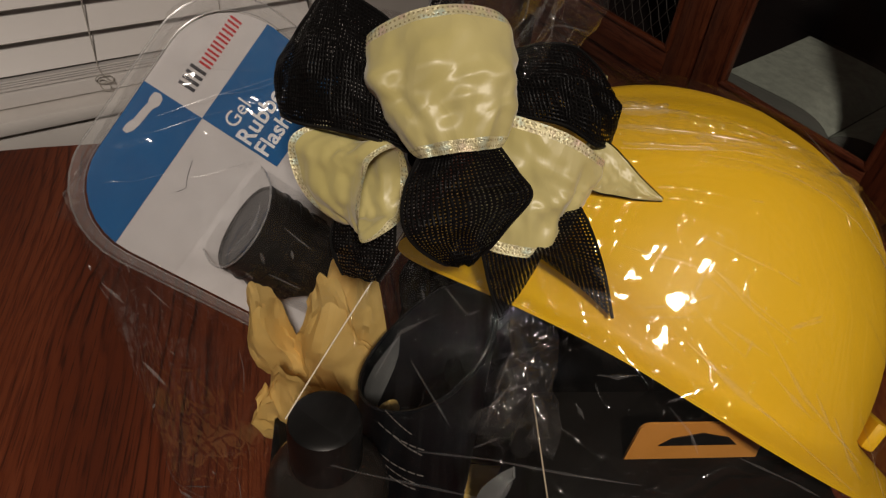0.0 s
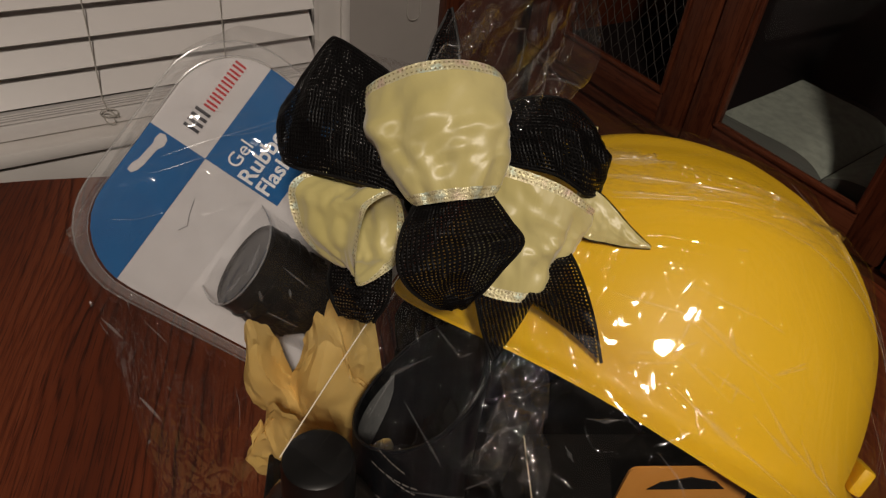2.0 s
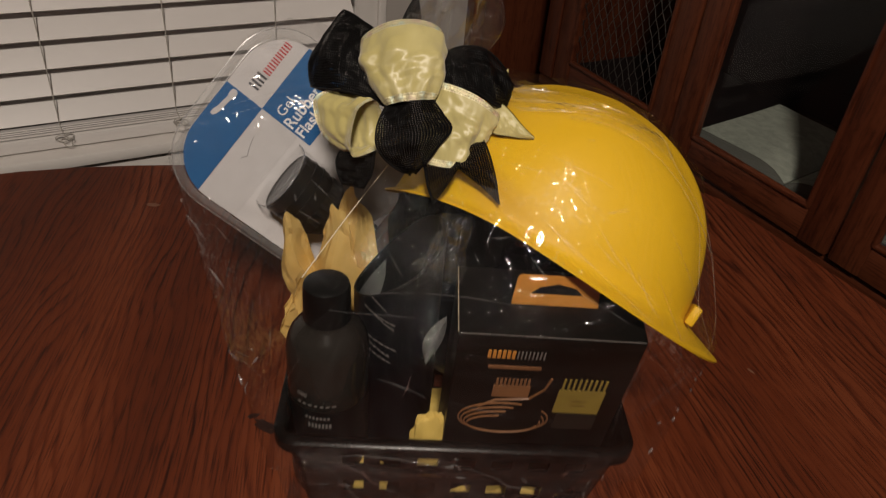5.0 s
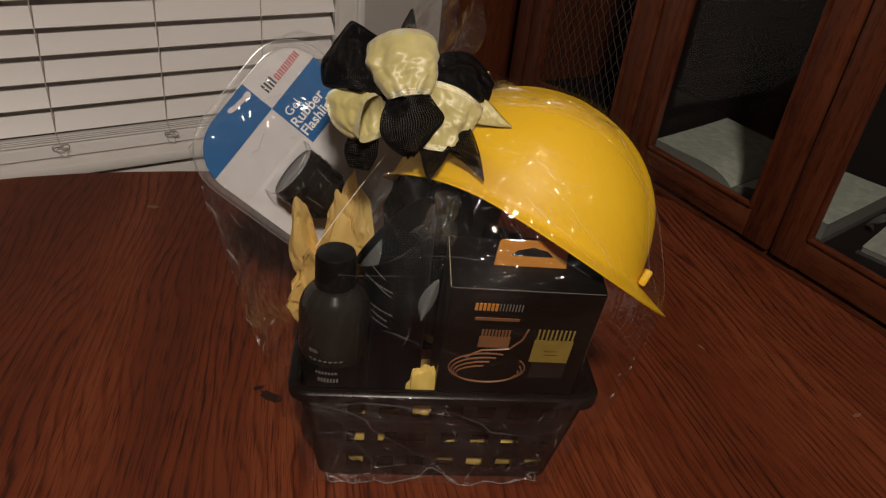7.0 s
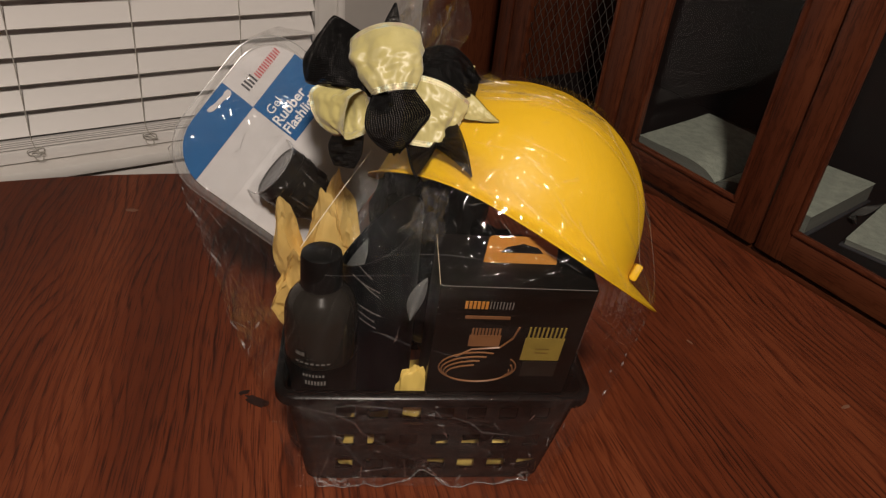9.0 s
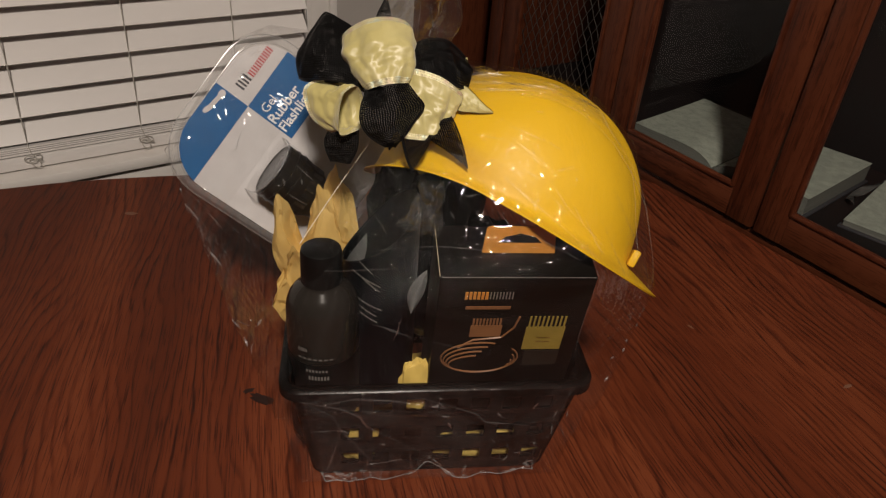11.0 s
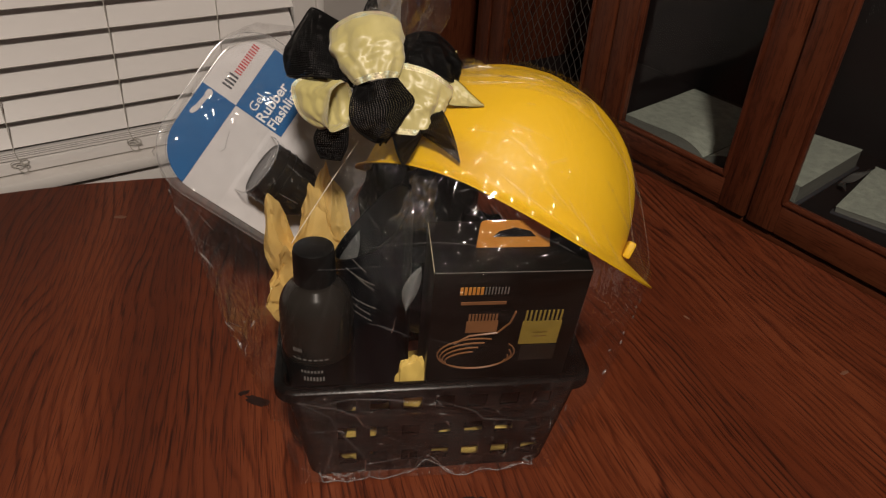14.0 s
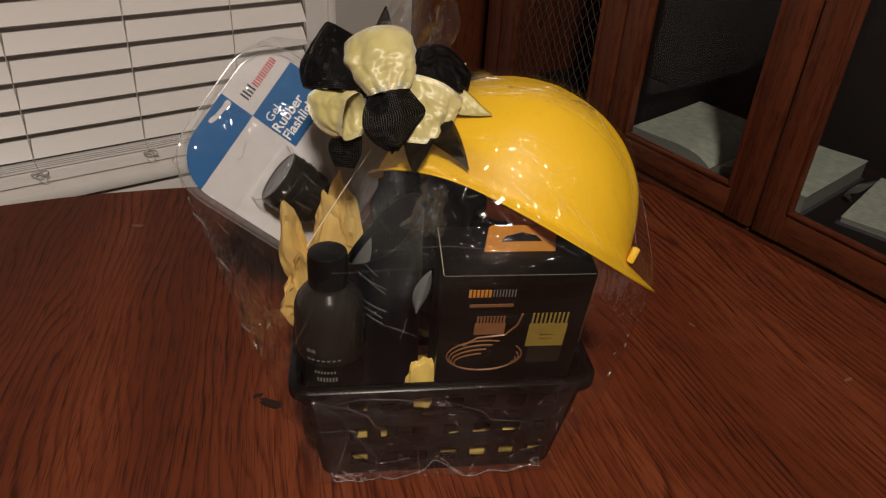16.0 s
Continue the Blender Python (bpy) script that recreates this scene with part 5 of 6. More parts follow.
def ribbon(name, one, other, material, seed, bulge=0.004, wrinkle=0.0022, notch=0.0, edge=False, pleat=0.0):
    """A strip of ribbon between its two long edges, puffed out in the middle, with soft creases."""
    def f(u, v):
        k = u * (1 - notch * (1 - abs(2 * v - 1)) ** 1.0 * u)
        a, b = smooth_line(one, k), smooth_line(other, k)
        p = a.lerp(b, v)
        a1, b1 = smooth_line(one, min(1, k + 0.02)), smooth_line(other, min(1, k + 0.02))
        along = a1.lerp(b1, v) - p
        nrm = along.cross(b - a)
        if nrm.length < 1e-9:
            return p
        nrm.normalize()
        if nrm.z < 0 and not one[0] == one[-1]:
            nrm = -nrm
        s = 4 * v * (1 - v)
        wr = wrinkle * s ** 0.5 * (noise.noise(Vector((u * 5, v * 2.2, seed))) + 0.9 * noise.noise(Vector((u * 10, v * 3.2, seed + 4))) + 0.22 * noise.noise(Vector((u * 24, v * 8, seed + 8))) - 0.9 * s * abs(noise.noise(Vector((u * 4.5 + 1.5 * v, v * 3.4, seed + 13)))) - 0.5 * s * abs(noise.noise(Vector((u * 8 - 3 * v, v * 6, seed + 17))))) + pleat * math.sin(u * 46 + 2 * seed + 3 * v) * (1 - v) ** 2 * min(1, 8 * v + 0.3)
        return p + nrm * (bulge * s + wr)
    e = 0.085 if edge else 0.0
    length = max(sum((f((i + 1) / 24, v) - f(i / 24, v)).length for i in range(24)) for v in (0.0, 1.0))
    width = sum((f(k, 0.0) - f(k, 1.0)).length for k in (0.3, 0.5, 0.7)) / 3
    ob = part(name, sheet(lambda u, v: f(u, e + (1 - 2 * e) * v), 64, 28, uv=(length, width)), material, bow, angle=80)
    if edge:
        for v0 in (0.0, 1 - e):
            part("sparkle_edge", sheet(lambda u, v: f(u, v0 + e * v), 96, 4, uv=(length, 1.0)), M_SPARK, ob, "iridescent stitched edge", angle=80)
    else:
        for v0 in (0.0, 1.0):
            part("wired_edge", tube([f(i / 48, v0) for i in range(49)], 0.0007 if material is M_NET else 0.0003, 5), M_CAP if material is M_NET else material, ob)
    return ob


G, N = M_GOLD, M_NET


def behind(points, d=8):
    return [(x, y, z - d) for x, y, z in points]


# black netting loops behind: a near and a far layer each
NEAR_LEFT, NEAR_LEFT_TOP = [(-73, 0, -24), (-79, -3, -10), (-70, -5, 2), (-53, -5, 12), (-36, -6, 16), (-23, -9, 12)], [(-70, 24, -30), (-79, 26, -18), (-73, 36, -9), (-65, 48, -4), (-60, 49, -2), (-48, 44, 0), (-36, 37, 2), (-27, 20, 4)]
NEAR_RIGHT, NEAR_RIGHT_TOP = [(9, 11, -2), (20, 11, 4), (36, 10, 6), (51, 4, 2), (57, 9, -10), (48, 17, -24)], [(6, 29, -14), (11, 35, -6), (23, 40, -3), (37, 40, -6), (51, 31, -14), (46, 31, -28)]
ribbon("loop", NEAR_LEFT, NEAR_LEFT_TOP, N, 4.0, 0.006)
ribbon("loop", NEAR_RIGHT, NEAR_RIGHT_TOP, N, 5.0, 0.005)
ribbon("loop", behind(NEAR_LEFT[1:]), behind(NEAR_LEFT_TOP[1:]), N, 4.7, 0.002)
ribbon("loop", behind(NEAR_RIGHT[:4]), behind(NEAR_RIGHT_TOP[:4]), N, 5.7, 0.002)
ribbon("loop", [(-50, -39, -14), (-52, -49, -8), (-49, -58, -5), (-44, -66, -5)], [(-26, -37, -6), (-24, -45, 2), (-24, -55, 1), (-29, -66, -4)], N, 7.0, 0.003)
# gold satin loops
ribbon("loop", [(-17, -7, 8), (-18, -10, 22), (-12, -8, 27), (-3, -5, 29), (5, -3, 28), (12, -1, 22), (11, 0, 8)], [(-39, 32, -16), (-48, 28, 0), (-41, 35, 12), (-26, 43, 19), (-10, 47, 19), (3, 47, 12), (7, 43, 0), (-3, 41, -16)], G, 1.0, 0.0065, 0.0034, edge=True, pleat=0.0010)
ribbon("loop", [(-26, -8, 16), (-35, -13, 19), (-37, -22, 22), (-37, -36, 22), (-35, -46, 18), (-26, -41, 8), (-22, -35, 0), (-22, -21, 0), (-26, -8, 16)], [(-56, -2, 2), (-70, -10, 4), (-70, -22, 2), (-62, -35, 0), (-48, -43, 0), (-48, -41, -7), (-53, -27, -9), (-57, -11, -5), (-56, -2, 2)], G, 2.0, 0.003, 0.0028, edge=True)
ribbon("loop", [(3, 7, 6), (11, 11, 16), (23, 10, 20), (37, 7, 18), (48, 2, 12), (54, -2, 4), (50, -6, -10)], [(5, -35, 6), (12, -41, 13), (23, -42, 17), (33, -41, 16), (41, -37, 10), (45, -32, 2), (41, -29, -10)], G, 3.0, 0.0015, 0.0030, edge=True)
# black netting loop in front, folded to a point
ribbon("loop", [(-18, -10, 22), (-21, -22, 24), (-20, -35, 24), (-13, -44, 21), (-1, -50, 15), (0, -48, 2)], [(11, -1, 23), (19, -9, 24), (26, -17, 22), (20, -29, 21), (12, -43, 16), (3, -49, 2)], N, 6.0, 0.003)
# ribbon ends
ribbon("tail", [(6, -33, 6), (12, -44, 12), (17, -56, 16), (23, -67, 17)], [(42, -14, 4), (51, -26, 12), (59, -42, 18), (65, -59, 22)], N, 1.5, 0.003, 0.002, 0.50)
ribbon("tail", [(-26, 30, -10), (-24, 52, -12), (-19, 70, -16)], [(-8, 30, -10), (-12, 54, -12), (-18, 71, -16)], N, 2.5, 0.002)
ribbon("tail", [(47, 8, -4), (55, 6, 0), (62, 1, 2), (69, -5, 4), (79, -12, 5)], [(47, -12, -4), (54, -14, 0), (61, -14, 2), (69, -14, 4), (79, -13, 5)], G, 3.5, 0.002, 0.0007)
ribbon("tail", [(40, 12, -22), (46, 24, -22), (52, 33, -22)], [(54, 8, -22), (54, 20, -22), (53, 33, -22)], G, 8.5, 0.001, 0.0005)
part("knot", lathe([(0.002, -0.012), (0.008, -0.010), (0.010, 0), (0.008, 0.010), (0.002, 0.012)], 20), M_CAP, bow, m=pose(-0.016, -0.010, -0.010))

# ---- clear film round everything, gathered behind the bow ----
def hull_planes(points):
    bm = bmesh.new()
    for p in points:
        bm.verts.new(p)
    bmesh.ops.convex_hull(bm, input=bm.verts)
    bmesh.ops.recalc_face_normals(bm, faces=bm.faces)
    bm.normal_update()
    out = [(np.array(f.normal), np.array(f.verts[0].co)) for f in bm.faces]
    bm.free()
    return out


GATHER = BOW @ Vector((-0.010, 0.002, -0.022))


def film():
    low, high = [], [GATHER]
    for sx in (-1, 1):
        for sy in (-1, 1):
            low.append(BIN @ Vector((sx * (BWID + 0.010), sy * (BDEP + 0.010), -0.002)))
            rim = BIN @ Vector((sx * (TW + 0.010), sy * (TD + 0.010), BIN_H))
            low.append(rim)
            high += [rim, rim - Vector((0, 0, 0.03))]
    for x, y in ((-0.099, 0.012), (-0.080, 0.036), (0.042, 0.046), (0.075, 0.028), (-0.100, -0.05)):
        for z in (0.004, -0.006):
            high.append(CARD @ Vector((x, y, z)))
    for i in range(24):
        a = 2 * math.pi * i / 24
        for k in (0.0, 0.3, 0.6, 0.85):
            p = hat_point(a, k)
            s = 1.045 if k else 1.09 + 0.14 * max(0, math.cos(a)) ** 2
            high.append(HAT @ Vector((p.x * s, p.y * s, p.z * 1.045)))
    for x in (-0.064, 0.064):
        high.append(CARTON @ Vector((x, -0.004, 0.192)))
    C = np.array((0.09, 0.275, 0.125))
    hulls = []
    for pts in (low, high):
        planes = hull_planes(pts)
        hulls.append((np.array([p[0] for p in planes]), np.array([n @ (c - C) for n, c in planes])))

    def reach(d):
        """Distance to the film along d: the wider of the lower and the upper wrap."""
        rs = []
        for N_, D in hulls:
            g = N_ @ d
            rs.append(np.min(np.where(g > 1e-5, D / np.maximum(g, 1e-5), 9.0)))
        return max(rs)
    nu, nv = 220, 120
    rnd = random.Random(4)
    phases = [rnd.uniform(0, 6.28) for _ in range(8)]

    def f(u, v):
        a = 2 * math.pi * u
        el = math.pi * (0.985 * v + 0.012) - math.pi / 2
        d = np.array((math.cos(a) * math.cos(el), math.sin(a) * math.cos(el), math.sin(el)))
        P = Vector(C + reach(d) * d)
        h = max(0.0, min(1.0, P.z / 0.38))
        toward = (P - GATHER)
        dist = toward.length
        ang = math.atan2(toward.x, -toward.y)
        pleat = math.sin(ang * 17 + phases[0]) * 0.5 + math.sin(ang * 29 + phases[1] + 3 * dist) * 0.35
        amp = 0.0004 * math.exp(-dist / 0.07) * min(1.0, dist / 0.03)
        wr = 0.0030 * noise.noise(P * 14) + 0.0004 * noise.noise(P * 40 + Vector((3, 1, 2)))
        k = (amp * pleat + wr) * min(1.0, h * 6 + 0.2)
        Q = P + Vector(d) * k
        Q.z = max(Q.z, 0.0012)
        return Q
    bm = sheet(f, nu, nv)
    bmesh.ops.remove_doubles(bm, verts=bm.verts, dist=1e-5)

    def on_film(p):
        d = np.array(p) - C
        d = d / np.linalg.norm(d)
        return Vector(C + (reach(d) + 0.0008) * d)
    t = thing("gift_wrap", pose(0, 0, 0), "clear crinkled cellophane wrapped round the gift basket", "gift wrap")
    part("wrap_body", bm, M_FILM, t).visible_shadow = False
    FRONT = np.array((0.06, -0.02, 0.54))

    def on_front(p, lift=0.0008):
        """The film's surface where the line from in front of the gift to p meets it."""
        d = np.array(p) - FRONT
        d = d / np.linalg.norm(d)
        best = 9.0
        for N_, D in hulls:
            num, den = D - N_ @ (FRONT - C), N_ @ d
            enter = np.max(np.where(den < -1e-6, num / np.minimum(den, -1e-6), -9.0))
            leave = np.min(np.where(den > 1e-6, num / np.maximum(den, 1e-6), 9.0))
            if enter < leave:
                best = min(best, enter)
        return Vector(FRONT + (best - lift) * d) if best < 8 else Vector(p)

    def bent(points, u):
        k = min(int(u * (len(points) - 1)), len(points) - 2)
        return Vector(points[k]).lerp(Vector(points[k + 1]), u * (len(points) - 1) - k)
    def tent(line, wide):
        """A fold pinched up out of the film: a narrow ridge with rounded crest along a line, wide: its half widths."""
        bm = bmesh.new()
        rows = []
        n = len(line) - 1
        for i, p in enumerate(line):
            along = (line[min(n, i + 1)] - line[max(0, i - 1)]).normalized()
            out = (Vector(FRONT) - p).normalized() + (p - Vector(C)).normalized()
            across = along.cross(out).normalized()
            up = across.cross(along).normalized()
            up = up if up.dot(out) > 0 else -up
            w = wide[i] * (1 + 0.3 * noise.noise(Vector((i * 0.9, 60 * p.x, 60 * p.z))))
            rows.append([bm.verts.new(p + across * w * a + up * (w * b - 0.0004)) for a, b in ((-1.0, 0.0), (-0.5, 0.35), (-0.16, 0.85), (0.12, 0.9), (0.5, 0.4), (1.0, 0.0))])
        for a, b in zip(rows, rows[1:]):
            for k in range(5):
                bm.faces.new((a[k], a[k + 1], b[k + 1], b[k]))
        return bm
    # straight pulled folds over the hat, each from point to point
    def pulled_fold(top, *pts):
        n = 20
        line = [on_front(bent(pts, i / n)) for i in range(n + 1)]
        wide = [2.4 * top * (0.2 + 0.8 * math.sin(math.pi * i / n) * (0.6 + 0.4 * math.sin(9.0 * i / n + 40 * top * 1e4))) for i in range(n + 1)]
        part("fold", tent(line, wide), M_FOLD, t, "raised pulled fold in the film", angle=85).visible_shadow = False
    pulled_fold(0.00034, (0.137, 0.24, 0.352), (0.179, 0.222, 0.33))
    pulled_fold(0.00042, (0.133, 0.217, 0.33), (0.167, 0.204, 0.309), (0.232, 0.211, 0.25))
    pulled_fold(0.00026, (0.115, 0.224, 0.333), (0.138, 0.224, 0.338))
    pulled_fold(0.00032, (0.145, 0.239, 0.352), (0.137, 0.224, 0.338))
    pulled_fold(0.00030, (0.139, 0.246, 0.356), (0.17, 0.238, 0.348))
    pulled_fold(0.00030, (0.171, 0.238, 0.348), (0.182, 0.236, 0.343))
    pulled_fold(0.00034, (0.167, 0.221, 0.334), (0.189, 0.21, 0.308), (0.236, 0.219, 0.258))
    pulled_fold(0.00036, (0.178, 0.223, 0.332), (0.193, 0.231, 0.333))
    pulled_fold(0.00034, (0.138, 0.224, 0.338), (0.161, 0.213, 0.324))
    pulled_fold(0.00026, (0.161, 0.213, 0.324), (0.163, 0.217, 0.33))
    pulled_fold(0.00150, (0.099, 0.32, 0.366), (0.141, 0.305, 0.375))
    pulled_fold(0.00110, (0.107, 0.298, 0.369), (0.14, 0.29, 0.374), (0.179, 0.294, 0.369))
    pulled_fold(0.00080, (0.112, 0.286, 0.368), (0.15, 0.283, 0.372))
    pulled_fold(0.00040, (0.21, 0.336, 0.354), (0.234, 0.322, 0.336), (0.253, 0.304, 0.313))
    pulled_fold(0.00046, (0.208, 0.213, 0.294), (0.229, 0.221, 0.26), (0.252, 0.235, 0.227))
    pulled_fold(0.00036, (0.135, 0.223, 0.338), (0.146, 0.227, 0.342))
    pulled_fold(0.00040, (0.149, 0.22, 0.335), (0.171, 0.215, 0.324))
    pulled_fold(0.00030, (0.041, 0.267, 0.297), (0.054, 0.258, 0.288), (0.059, 0.260, 0.290))
    pulled_fold(0.00026, (0.032, 0.266, 0.295), (0.035, 0.259, 0.289))
    pulled_fold(0.00028, (0.074, 0.245, 0.278), (0.070, 0.233, 0.268))
    pulled_fold(0.00040, (0.088, 0.242, 0.278), (0.089, 0.238, 0.275))
    pulled_fold(0.00034, (0.088, 0.237, 0.274), (0.073, 0.233, 0.268), (0.065, 0.219, 0.256))
    pulled_fold(0.00040, (0.104, 0.229, 0.271), (0.108, 0.223, 0.268))
    pulled_fold(0.00040, (0.112, 0.238, 0.281), (0.120, 0.237, 0.282), (0.129, 0.237, 0.285))
    pulled_fold(0.00030, (0.062, 0.212, 0.251), (0.073, 0.216, 0.256))
    pulled_fold(0.00026, (0.143, 0.224, 0.280), (0.151, 0.214, 0.277), (0.155, 0.208, 0.273))
    pulled_fold(0.00034, (0.151, 0.215, 0.277), (0.155, 0.206, 0.272))
    pulled_fold(0.00040, (0.016, 0.232, 0.266), (0.025, 0.249, 0.280), (0.041, 0.257, 0.287))
    pulled_fold(0.00030, (0.035, 0.208, 0.248), (0.070, 0.208, 0.250), (0.133, 0.198, 0.258))
    pulled_fold(0.00030, (-0.014, 0.197, 0.246), (0.016, 0.196, 0.242), (0.072, 0.193, 0.241))
    pulled_fold(0.00030, (0.031, 0.240, 0.272), (0.051, 0.219, 0.256))
    pulled_fold(0.00036, (0.117, 0.278, 0.323), (0.148, 0.268, 0.324), (0.166, 0.253, 0.319))
    pulled_fold(0.00034, (0.153, 0.267, 0.327), (0.173, 0.248, 0.318), (0.189, 0.234, 0.315))
    pulled_fold(0.00042, (0.148, 0.245, 0.300), (0.171, 0.222, 0.292), (0.183, 0.212, 0.291))
    pulled_fold(0.00030, (0.126, 0.256, 0.301), (0.152, 0.252, 0.309))
    pulled_fold(0.00034, (0.168, 0.259, 0.326), (0.171, 0.250, 0.319))
    pulled_fold(0.00040, (0.179, 0.229, 0.304), (0.190, 0.216, 0.299), (0.196, 0.209, 0.297))
    pulled_fold(0.00036, (0.197, 0.216, 0.304), (0.203, 0.203, 0.297), (0.209, 0.194, 0.296))
    pulled_fold(0.00030, (0.187, 0.239, 0.318), (0.198, 0.238, 0.325))
    pulled_fold(0.00030, (0.168, 0.279, 0.352), (0.173, 0.277, 0.353))
    pulled_fold(0.00030, (0.171, 0.202, 0.277), (0.190, 0.189, 0.280), (0.199, 0.182, 0.281))
    pulled_fold(0.00120, (0.113, 0.311, 0.370), (0.130, 0.308, 0.374), (0.133, 0.308, 0.376))
    pulled_fold(0.00030, (0.114, 0.303, 0.356), (0.161, 0.292, 0.367), (0.178, 0.285, 0.369))
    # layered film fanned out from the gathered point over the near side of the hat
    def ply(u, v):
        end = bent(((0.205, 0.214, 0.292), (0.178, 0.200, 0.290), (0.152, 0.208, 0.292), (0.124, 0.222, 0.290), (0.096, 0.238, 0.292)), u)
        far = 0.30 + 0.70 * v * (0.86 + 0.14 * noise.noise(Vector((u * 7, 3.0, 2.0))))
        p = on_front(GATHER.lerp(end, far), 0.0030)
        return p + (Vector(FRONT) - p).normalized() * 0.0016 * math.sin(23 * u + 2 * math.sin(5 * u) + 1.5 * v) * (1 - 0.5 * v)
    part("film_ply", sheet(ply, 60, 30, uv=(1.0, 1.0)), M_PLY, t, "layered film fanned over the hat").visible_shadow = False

    # film bunched along the top of the hat
    def bunch(u, v):
        mid = bent(((0.090, 0.298, 0.364), (0.118, 0.288, 0.372), (0.150, 0.280, 0.375), (0.185, 0.276, 0.369), (0.212, 0.280, 0.358)), u)
        side = 0.017 * (1 - 0.45 * u) * (2 * v - 1)
        p = on_film(mid + Vector((0.2, -0.9, 0.1)) * side)
        q = p * 30 + Vector((1.0, 4.0, 2.0))
        lift = 0.0015 + 0.0180 * abs(noise.noise(Vector((u * 4.0 + 2 * v, v * 11.0, 3.0)))) * math.sin(math.pi * v) ** 0.5 * (1 - 0.6 * u) + 0.0012 * noise.noise(q)
        return p + Vector((0.1, -0.25, 0.96)) * max(0.0004, lift)
    part("bunched_film", sheet(bunch, 90, 30), M_TUFT, t, "film bunched along the top of the hat").visible_shadow = False
    # where the film spans from the card and from the peak of the hat down to the bin
    peak = HAT @ Vector((HA + 0.036, 0.0, -0.006))
    spans = [(CARD @ Vector((-0.099, -0.005, 0)), BIN @ Vector((-TW, -0.060, 0.135))), (CARD @ Vector((-0.099, -0.050, 0)), BIN @ Vector((-TW, -0.085, 0.150))),
             (CARD @ Vector((-0.097, -0.100, 0)), BIN @ Vector((-TW, -0.090, 0.175))), (CARD @ Vector((-0.080, 0.020, 0)), BIN @ Vector((-TW, -0.030, 0.120))),
             (peak, BIN @ Vector((TW + 0.008, -TD, 0.120))), (peak, BIN @ Vector((BWID + 0.008, -BDEP, 0.020))), (peak, BIN @ Vector((TW, -TD - 0.008, 0.150)))]
    # small puckers in the stretched film, whitened to draw their glints
    for k in range(30):
        a, b = spans[k % len(spans)]
        c = on_film(a.lerp(b, rnd.uniform(0.02, 0.98)) + 0.012 * Vector((rnd.uniform(-1, 1), rnd.uniform(-1, 0.3), rnd.uniform(-1, 1))))
        d = Vector((rnd.uniform(-1, 1), rnd.uniform(-0.5, 0.5), rnd.uniform(-1, 1))).normalized() * rnd.uniform(0.002, 0.007)
        line = [on_film(c + d * (i / 4 - 1)) for i in range(9)]
        w = rnd.uniform(0.0005, 0.0013)
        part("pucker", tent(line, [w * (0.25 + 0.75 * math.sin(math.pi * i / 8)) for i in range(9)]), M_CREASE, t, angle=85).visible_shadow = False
    # crumpled folds in front of the sleeve and the carton, and over the bin
    def slack_fold(r, *pts):
        n = 16
        line = [on_front(bent(pts, i / n)) + 0.0009 * noise.noise_vector(Vector((4.0 * i / n, 90 * pts[0][0], 70 * pts[0][2]))) for i in range(n + 1)]
        wide = [2.6 * r * (0.2 + 0.8 * math.sin(math.pi * i / n) * (0.6 + 0.4 * math.sin(11.0 * i / n + 300 * pts[0][2]))) for i in range(n + 1)]
        part("fold", tent(line, wide), M_FOLD, t, "slack raised fold in the film", angle=85).visible_shadow = False
    slack_fold(0.00040, (0.044, 0.185, 0.176), (0.080, 0.191, 0.157))
    slack_fold(0.00036, (0.062, 0.188, 0.156), (0.069, 0.189, 0.179))
    slack_fold(0.00022, (0.096, 0.193, 0.154), (0.151, 0.201, 0.138))
    slack_fold(0.00040, (-0.012, 0.156, 0.134), (0.015, 0.160, 0.117), (0.048, 0.165, 0.075), (0.051, 0.165, 0.062))
    slack_fold(0.00040, (-0.012, 0.156, 0.134), (0.020, 0.161, 0.125), (0.052, 0.165, 0.107), (0.087, 0.170, 0.087))
    slack_fold(0.00034, (0.007, 0.159, 0.130), (0.030, 0.162, 0.136), (0.067, 0.168, 0.131), (0.108, 0.173, 0.124))
    slack_fold(0.00030, (0.089, 0.171, 0.134), (0.143, 0.179, 0.113), (0.190, 0.186, 0.106))
    slack_fold(0.00030, (0.040, 0.164, 0.074), (0.044, 0.164, 0.051), (0.074, 0.169, 0.056))
    slack_fold(0.00036, (0.207, 0.188, 0.110), (0.216, 0.189, 0.095))
    slack_fold(0.00030, (0.155, 0.180, 0.088), (0.159, 0.181, 0.073))
    slack_fold(0.00030, (0.185, 0.185, 0.095), (0.192, 0.186, 0.082))
    slack_fold(0.00030, (-0.006, 0.157, 0.109), (0.016, 0.160, 0.110))
    slack_fold(0.00030, (0.079, 0.169, 0.086), (0.081, 0.170, 0.063))
    slack_fold(0.00030, (-0.001, 0.158, 0.046), (0.010, 0.159, 0.076), (0.021, 0.161, 0.109))
    seam = [Vector((-0.020, 0.211, 0.255)).lerp(Vector((0.025, 0.284, 0.312)), i / 10) + Vector((0, 0, 0.0015 * math.sin(math.pi * i / 10))) for i in range(11)]
    part("seam", tube(seam, 0.00036, 6), M_SEAM, t, "folded seam of the film, its glint painted pale")
    # long straight creases running out from the gathered point, and short ones across them, whitened as glints
    for k in range(10):
        a = rnd.uniform(0.45, 1.35) if k % 4 else rnd.uniform(-1.3, 0.45)
        near = rnd.uniform(0.06, 0.20)
        run = rnd.uniform(0.04, 0.17)
        cross = rnd.random() < (0.3 if k % 4 else 0.7)
        p0 = GATHER + Vector((math.sin(a) * near, -math.cos(a) * near * 0.6, -near * 0.75))
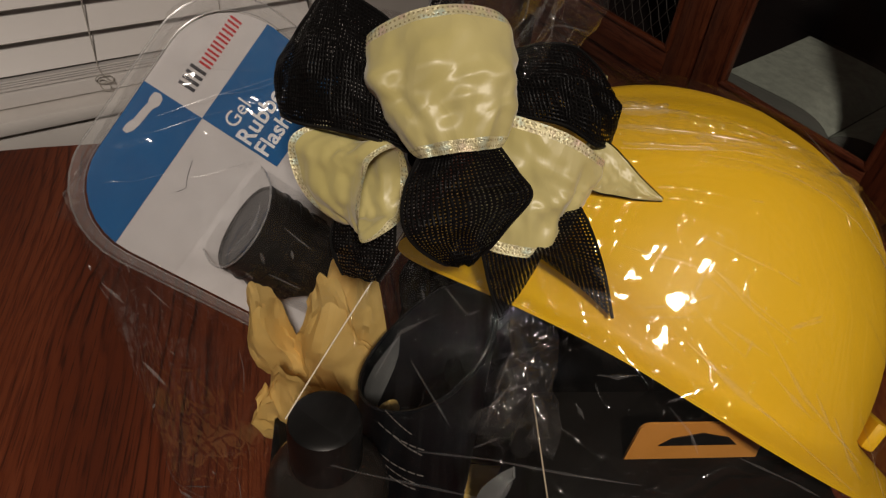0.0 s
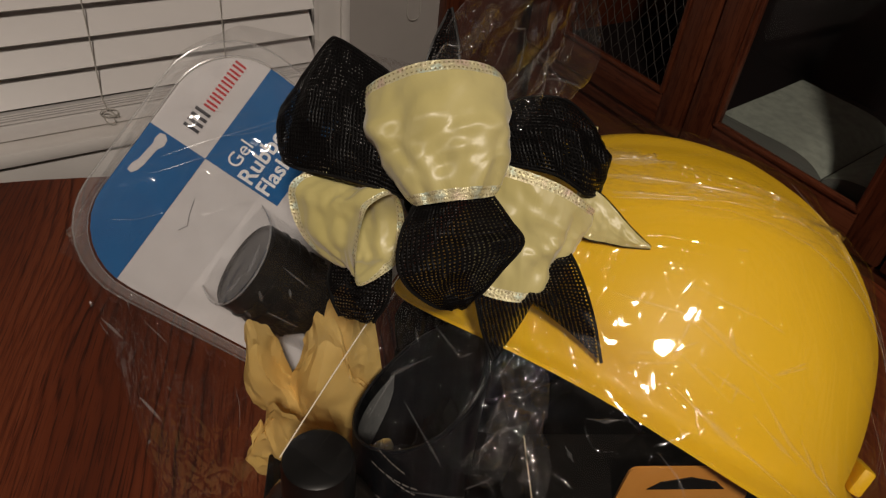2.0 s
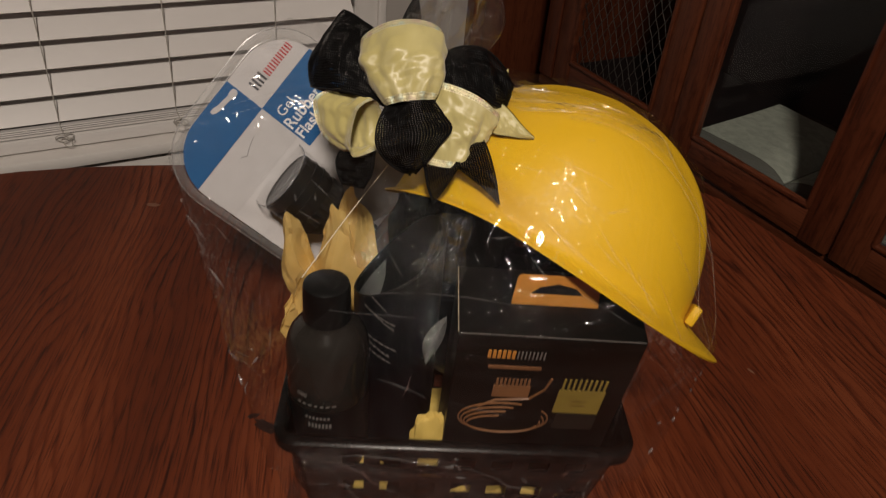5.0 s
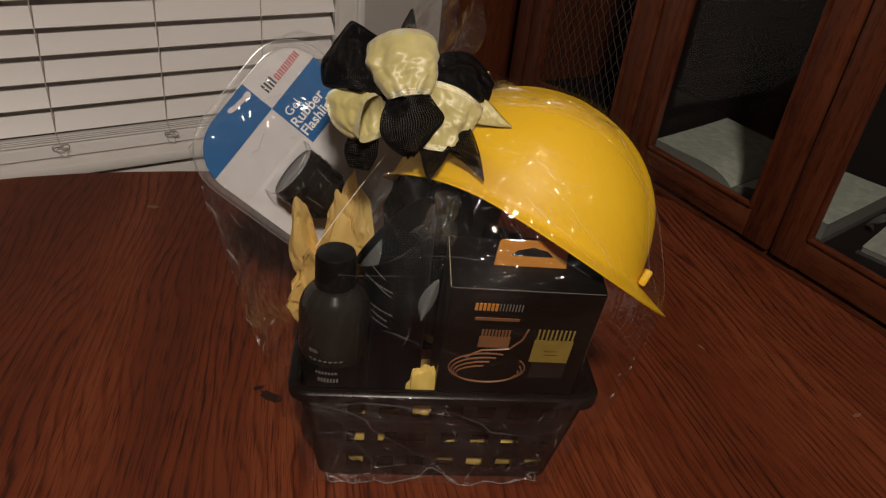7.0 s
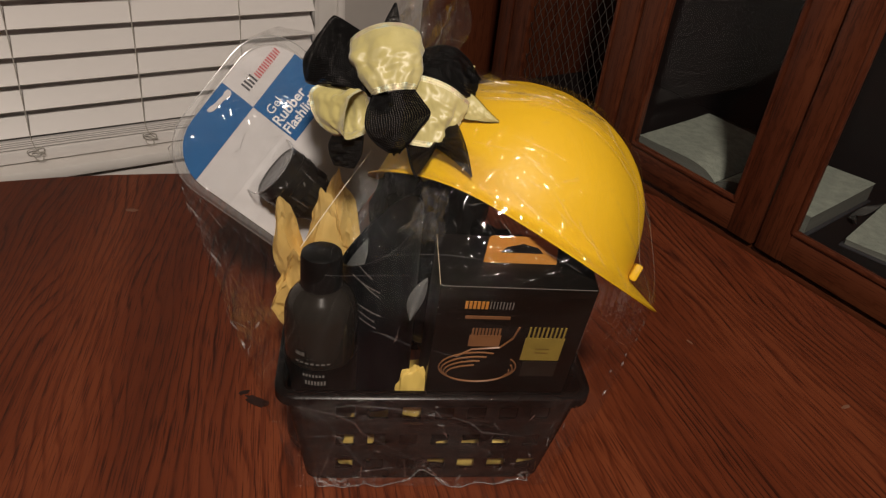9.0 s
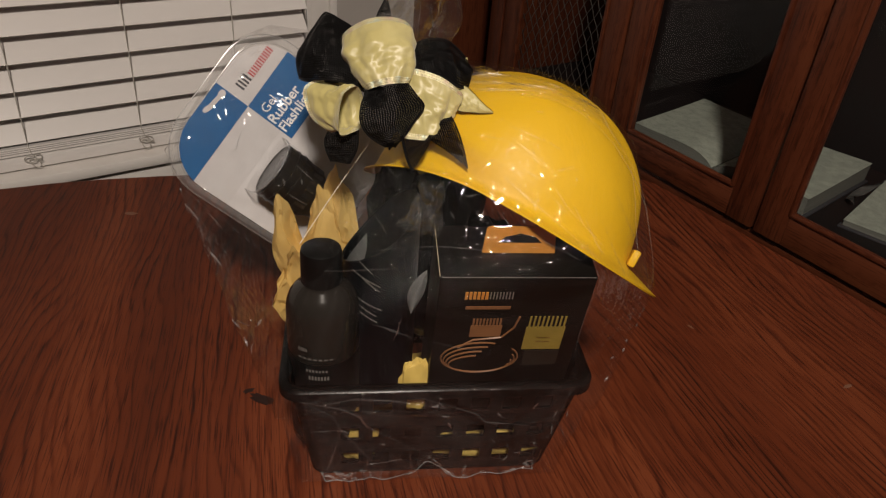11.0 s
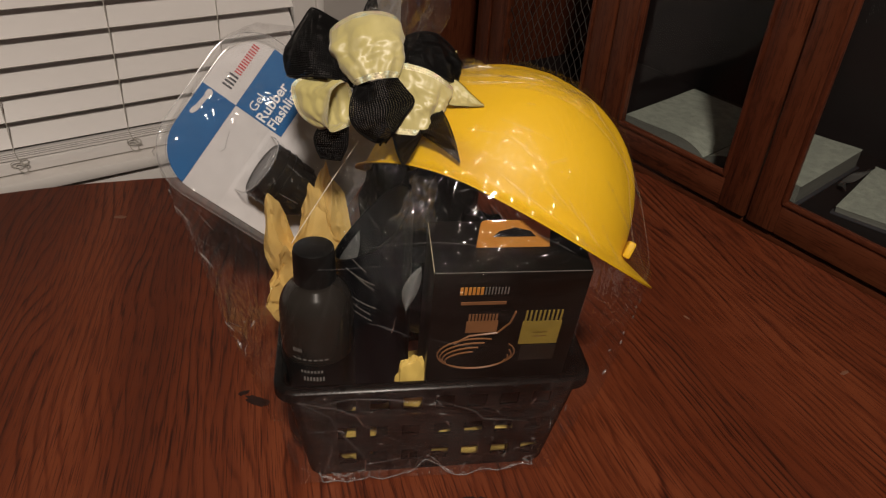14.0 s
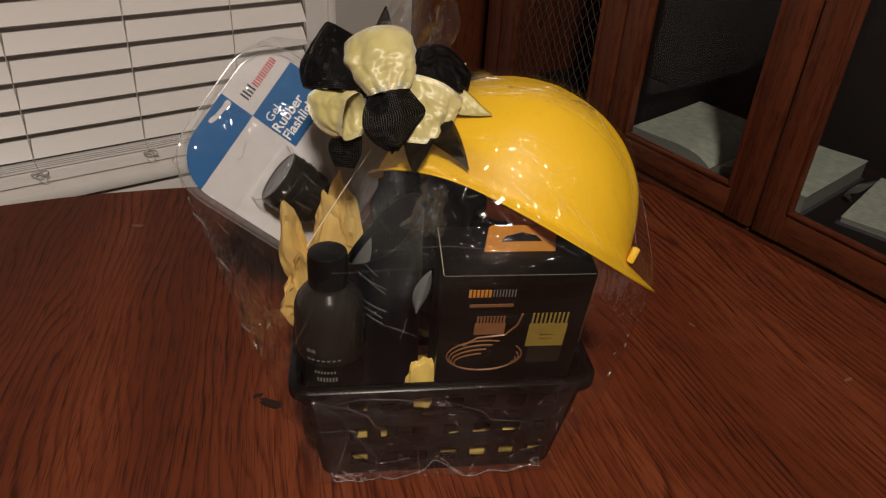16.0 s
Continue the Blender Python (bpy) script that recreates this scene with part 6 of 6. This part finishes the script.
        turn = a + (rnd.uniform(0.5, 1.4) * rnd.choice((-1, 1)) if cross else rnd.uniform(-0.12, 0.12))
        run = run * 0.35 if cross else run
        p1 = p0 + Vector((math.sin(turn) * run, -math.cos(turn) * run * 0.6, -run * 0.75))
        n = 14
        bend = rnd.uniform(-0.004, 0.004)
        side = Vector((math.cos(turn), math.sin(turn), 0))
        pts = [on_film(p0.lerp(p1, i / n) + side * bend * math.sin(math.pi * i / n)) for i in range(n + 1)]
        top = rnd.uniform(0.00008, 0.00016)
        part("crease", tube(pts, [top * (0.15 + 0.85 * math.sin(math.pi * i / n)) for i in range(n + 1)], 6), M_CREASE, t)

    # the skirt of film hanging loosely over the front of the bin, drawn up to a notch in the middle
    def skirt(u, v):
        x = -0.146 + 0.292 * u
        k = 1 - v
        half = TD + (BDEP - TD) * (1 - k)
        notch = 0.020 * math.exp(-((x + 0.004) / 0.016) ** 2) + 0.005 * math.exp(-((x - 0.1) / 0.03) ** 2)
        z = 0.140 * k + (0.0025 + notch) * v + 0.0022 * noise.noise(Vector((x * 60, 3.0, 1.0))) * v
        bulge = 0.006 * math.sin(math.pi * v) * (0.5 + noise.noise(Vector((x * 16, z * 20, 4.0))))
        kink = 0.0045 * v * noise.noise(Vector((x * 45 + 20 * z, z * 12, 9.0))) + 0.0022 * noise.noise(Vector((x * 90 - 60 * z, z * 60, 2.0)))
        turn = max(0.0, abs(x) - (TW - 0.012 + (BWID - TW) * v))          # wraps back round the corners
        y = -half - 0.0085 - 0.7 * bulge - kink - 0.001 * v * v + 2.2 * turn
        return BIN @ Vector((x - math.copysign(0.35 * turn, x), y, z))
    part("skirt", sheet(skirt, 150, 60), M_SKIRT, t, "slack crinkled film over the front of the bin")
    edge = [skirt(i / 150, 1.0) + Vector((0, -0.0006, 0.0002)) for i in range(8, 143)]
    # the hem's glints are put in as white haze
    part("hem", tube(edge, [0.0004 + 0.0006 * abs(noise.noise(Vector((i * 0.31, 7.0, 1.0)))) for i in range(len(edge))], 6), M_CREASE, t, "rolled hem of the film, its glints painted white")
    # pinches along the hem and in the slack film above it, whitened as glints
    for k in range(64):
        u0, v0 = rnd.uniform(0.08, 0.92), (rnd.uniform(0.93, 1.0) if k % 3 else rnd.uniform(0.1, 0.9))
        u1, v1 = u0 + rnd.uniform(-0.03, 0.03), min(1.0, v0 + rnd.uniform(-0.08, 0.08))
        pts = [skirt(u0 + (u1 - u0) * i / 8, v0 + (v1 - v0) * i / 8) + Vector((0, -0.0008, 0.0003)) for i in range(9)]
        w = rnd.uniform(0.0008, 0.0022) if k % 3 else rnd.uniform(0.0004, 0.0010)
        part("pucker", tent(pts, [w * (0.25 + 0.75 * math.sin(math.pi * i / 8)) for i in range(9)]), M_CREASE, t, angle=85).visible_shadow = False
    back_hem = [BIN @ Vector((*p, 0.0016)) for p in rounded(2 * (BWID + 0.012), 2 * (BDEP + 0.012), 0.016, 8)]
    part("hem", tube([p for p in back_hem if (BIN.inverted() @ p).y > -BDEP + 0.01], 0.0006, 6), M_CREASE, t, "rolled hem of the film, its glints painted white")

    def hanging(u, v):
        a = 2 * math.pi * u
        r = (0.006 + 0.006 * v) * (1 + 0.5 * math.sin(3 * a + 5 * v) + 0.3 * math.sin(7 * a))
        p = Vector((0.081 + -0.003 * v + r * math.cos(a), 0.232 + -0.044 * v + 0.5 * r * math.sin(a), 0.309 + -0.017 * v))
        return p + 0.004 * noise.noise_vector(p * 110)
    part("hanging_end", sheet(hanging, 48, 20), M_TUFT, t, "twisted end of film hanging under the hat")

    def plume(u, v):
        """A crumpled tuft above the gathered point, wide in the middle and open at the top."""
        a = 2 * math.pi * u
        r = 0.005 + 0.024 * math.sin(math.pi * min(1.0, 0.05 + 0.80 * v)) ** 0.8 * (1 + 0.25 * math.sin(5 * a + 2) + 0.16 * math.sin(11 * a + 3 * v))
        z = 0.074 * v * (1 + 0.14 * math.sin(3 * a + 1) + 0.08 * math.sin(8 * a))
        p = GATHER + Vector((r * math.cos(a) + 0.030 * v, 0.75 * r * math.sin(a) + 0.010 + 0.004 * v, z))
        q = noise.noise_vector(p * 34 + Vector((2, 5, 1)))
        return p + v * (0.009 * Vector([abs(c) - 0.25 for c in q]) + 0.003 * noise.noise_vector(p * 95))
    for k in range(22):
        u0, v0 = rnd.random(), rnd.uniform(0.15, 0.95)
        u1, v1 = u0 + rnd.uniform(-0.12, 0.12), min(1.0, max(0.05, v0 + rnd.uniform(-0.5, 0.3)))
        pts = [plume(u0 + (u1 - u0) * i / 10, v0 + (v1 - v0) * i / 10) for i in range(11)]
        w = rnd.uniform(0.0002, 0.0005)
        part("fold", tent(pts, [w * (0.3 + 0.7 * math.sin(math.pi * i / 10)) for i in range(11)]), M_FOLD, t, "sharp fold in the gathered film", angle=85).visible_shadow = False
    part("gathered_top", sheet(plume, 120, 36), M_TUFT, t, "flared gathered cellophane end")


film()
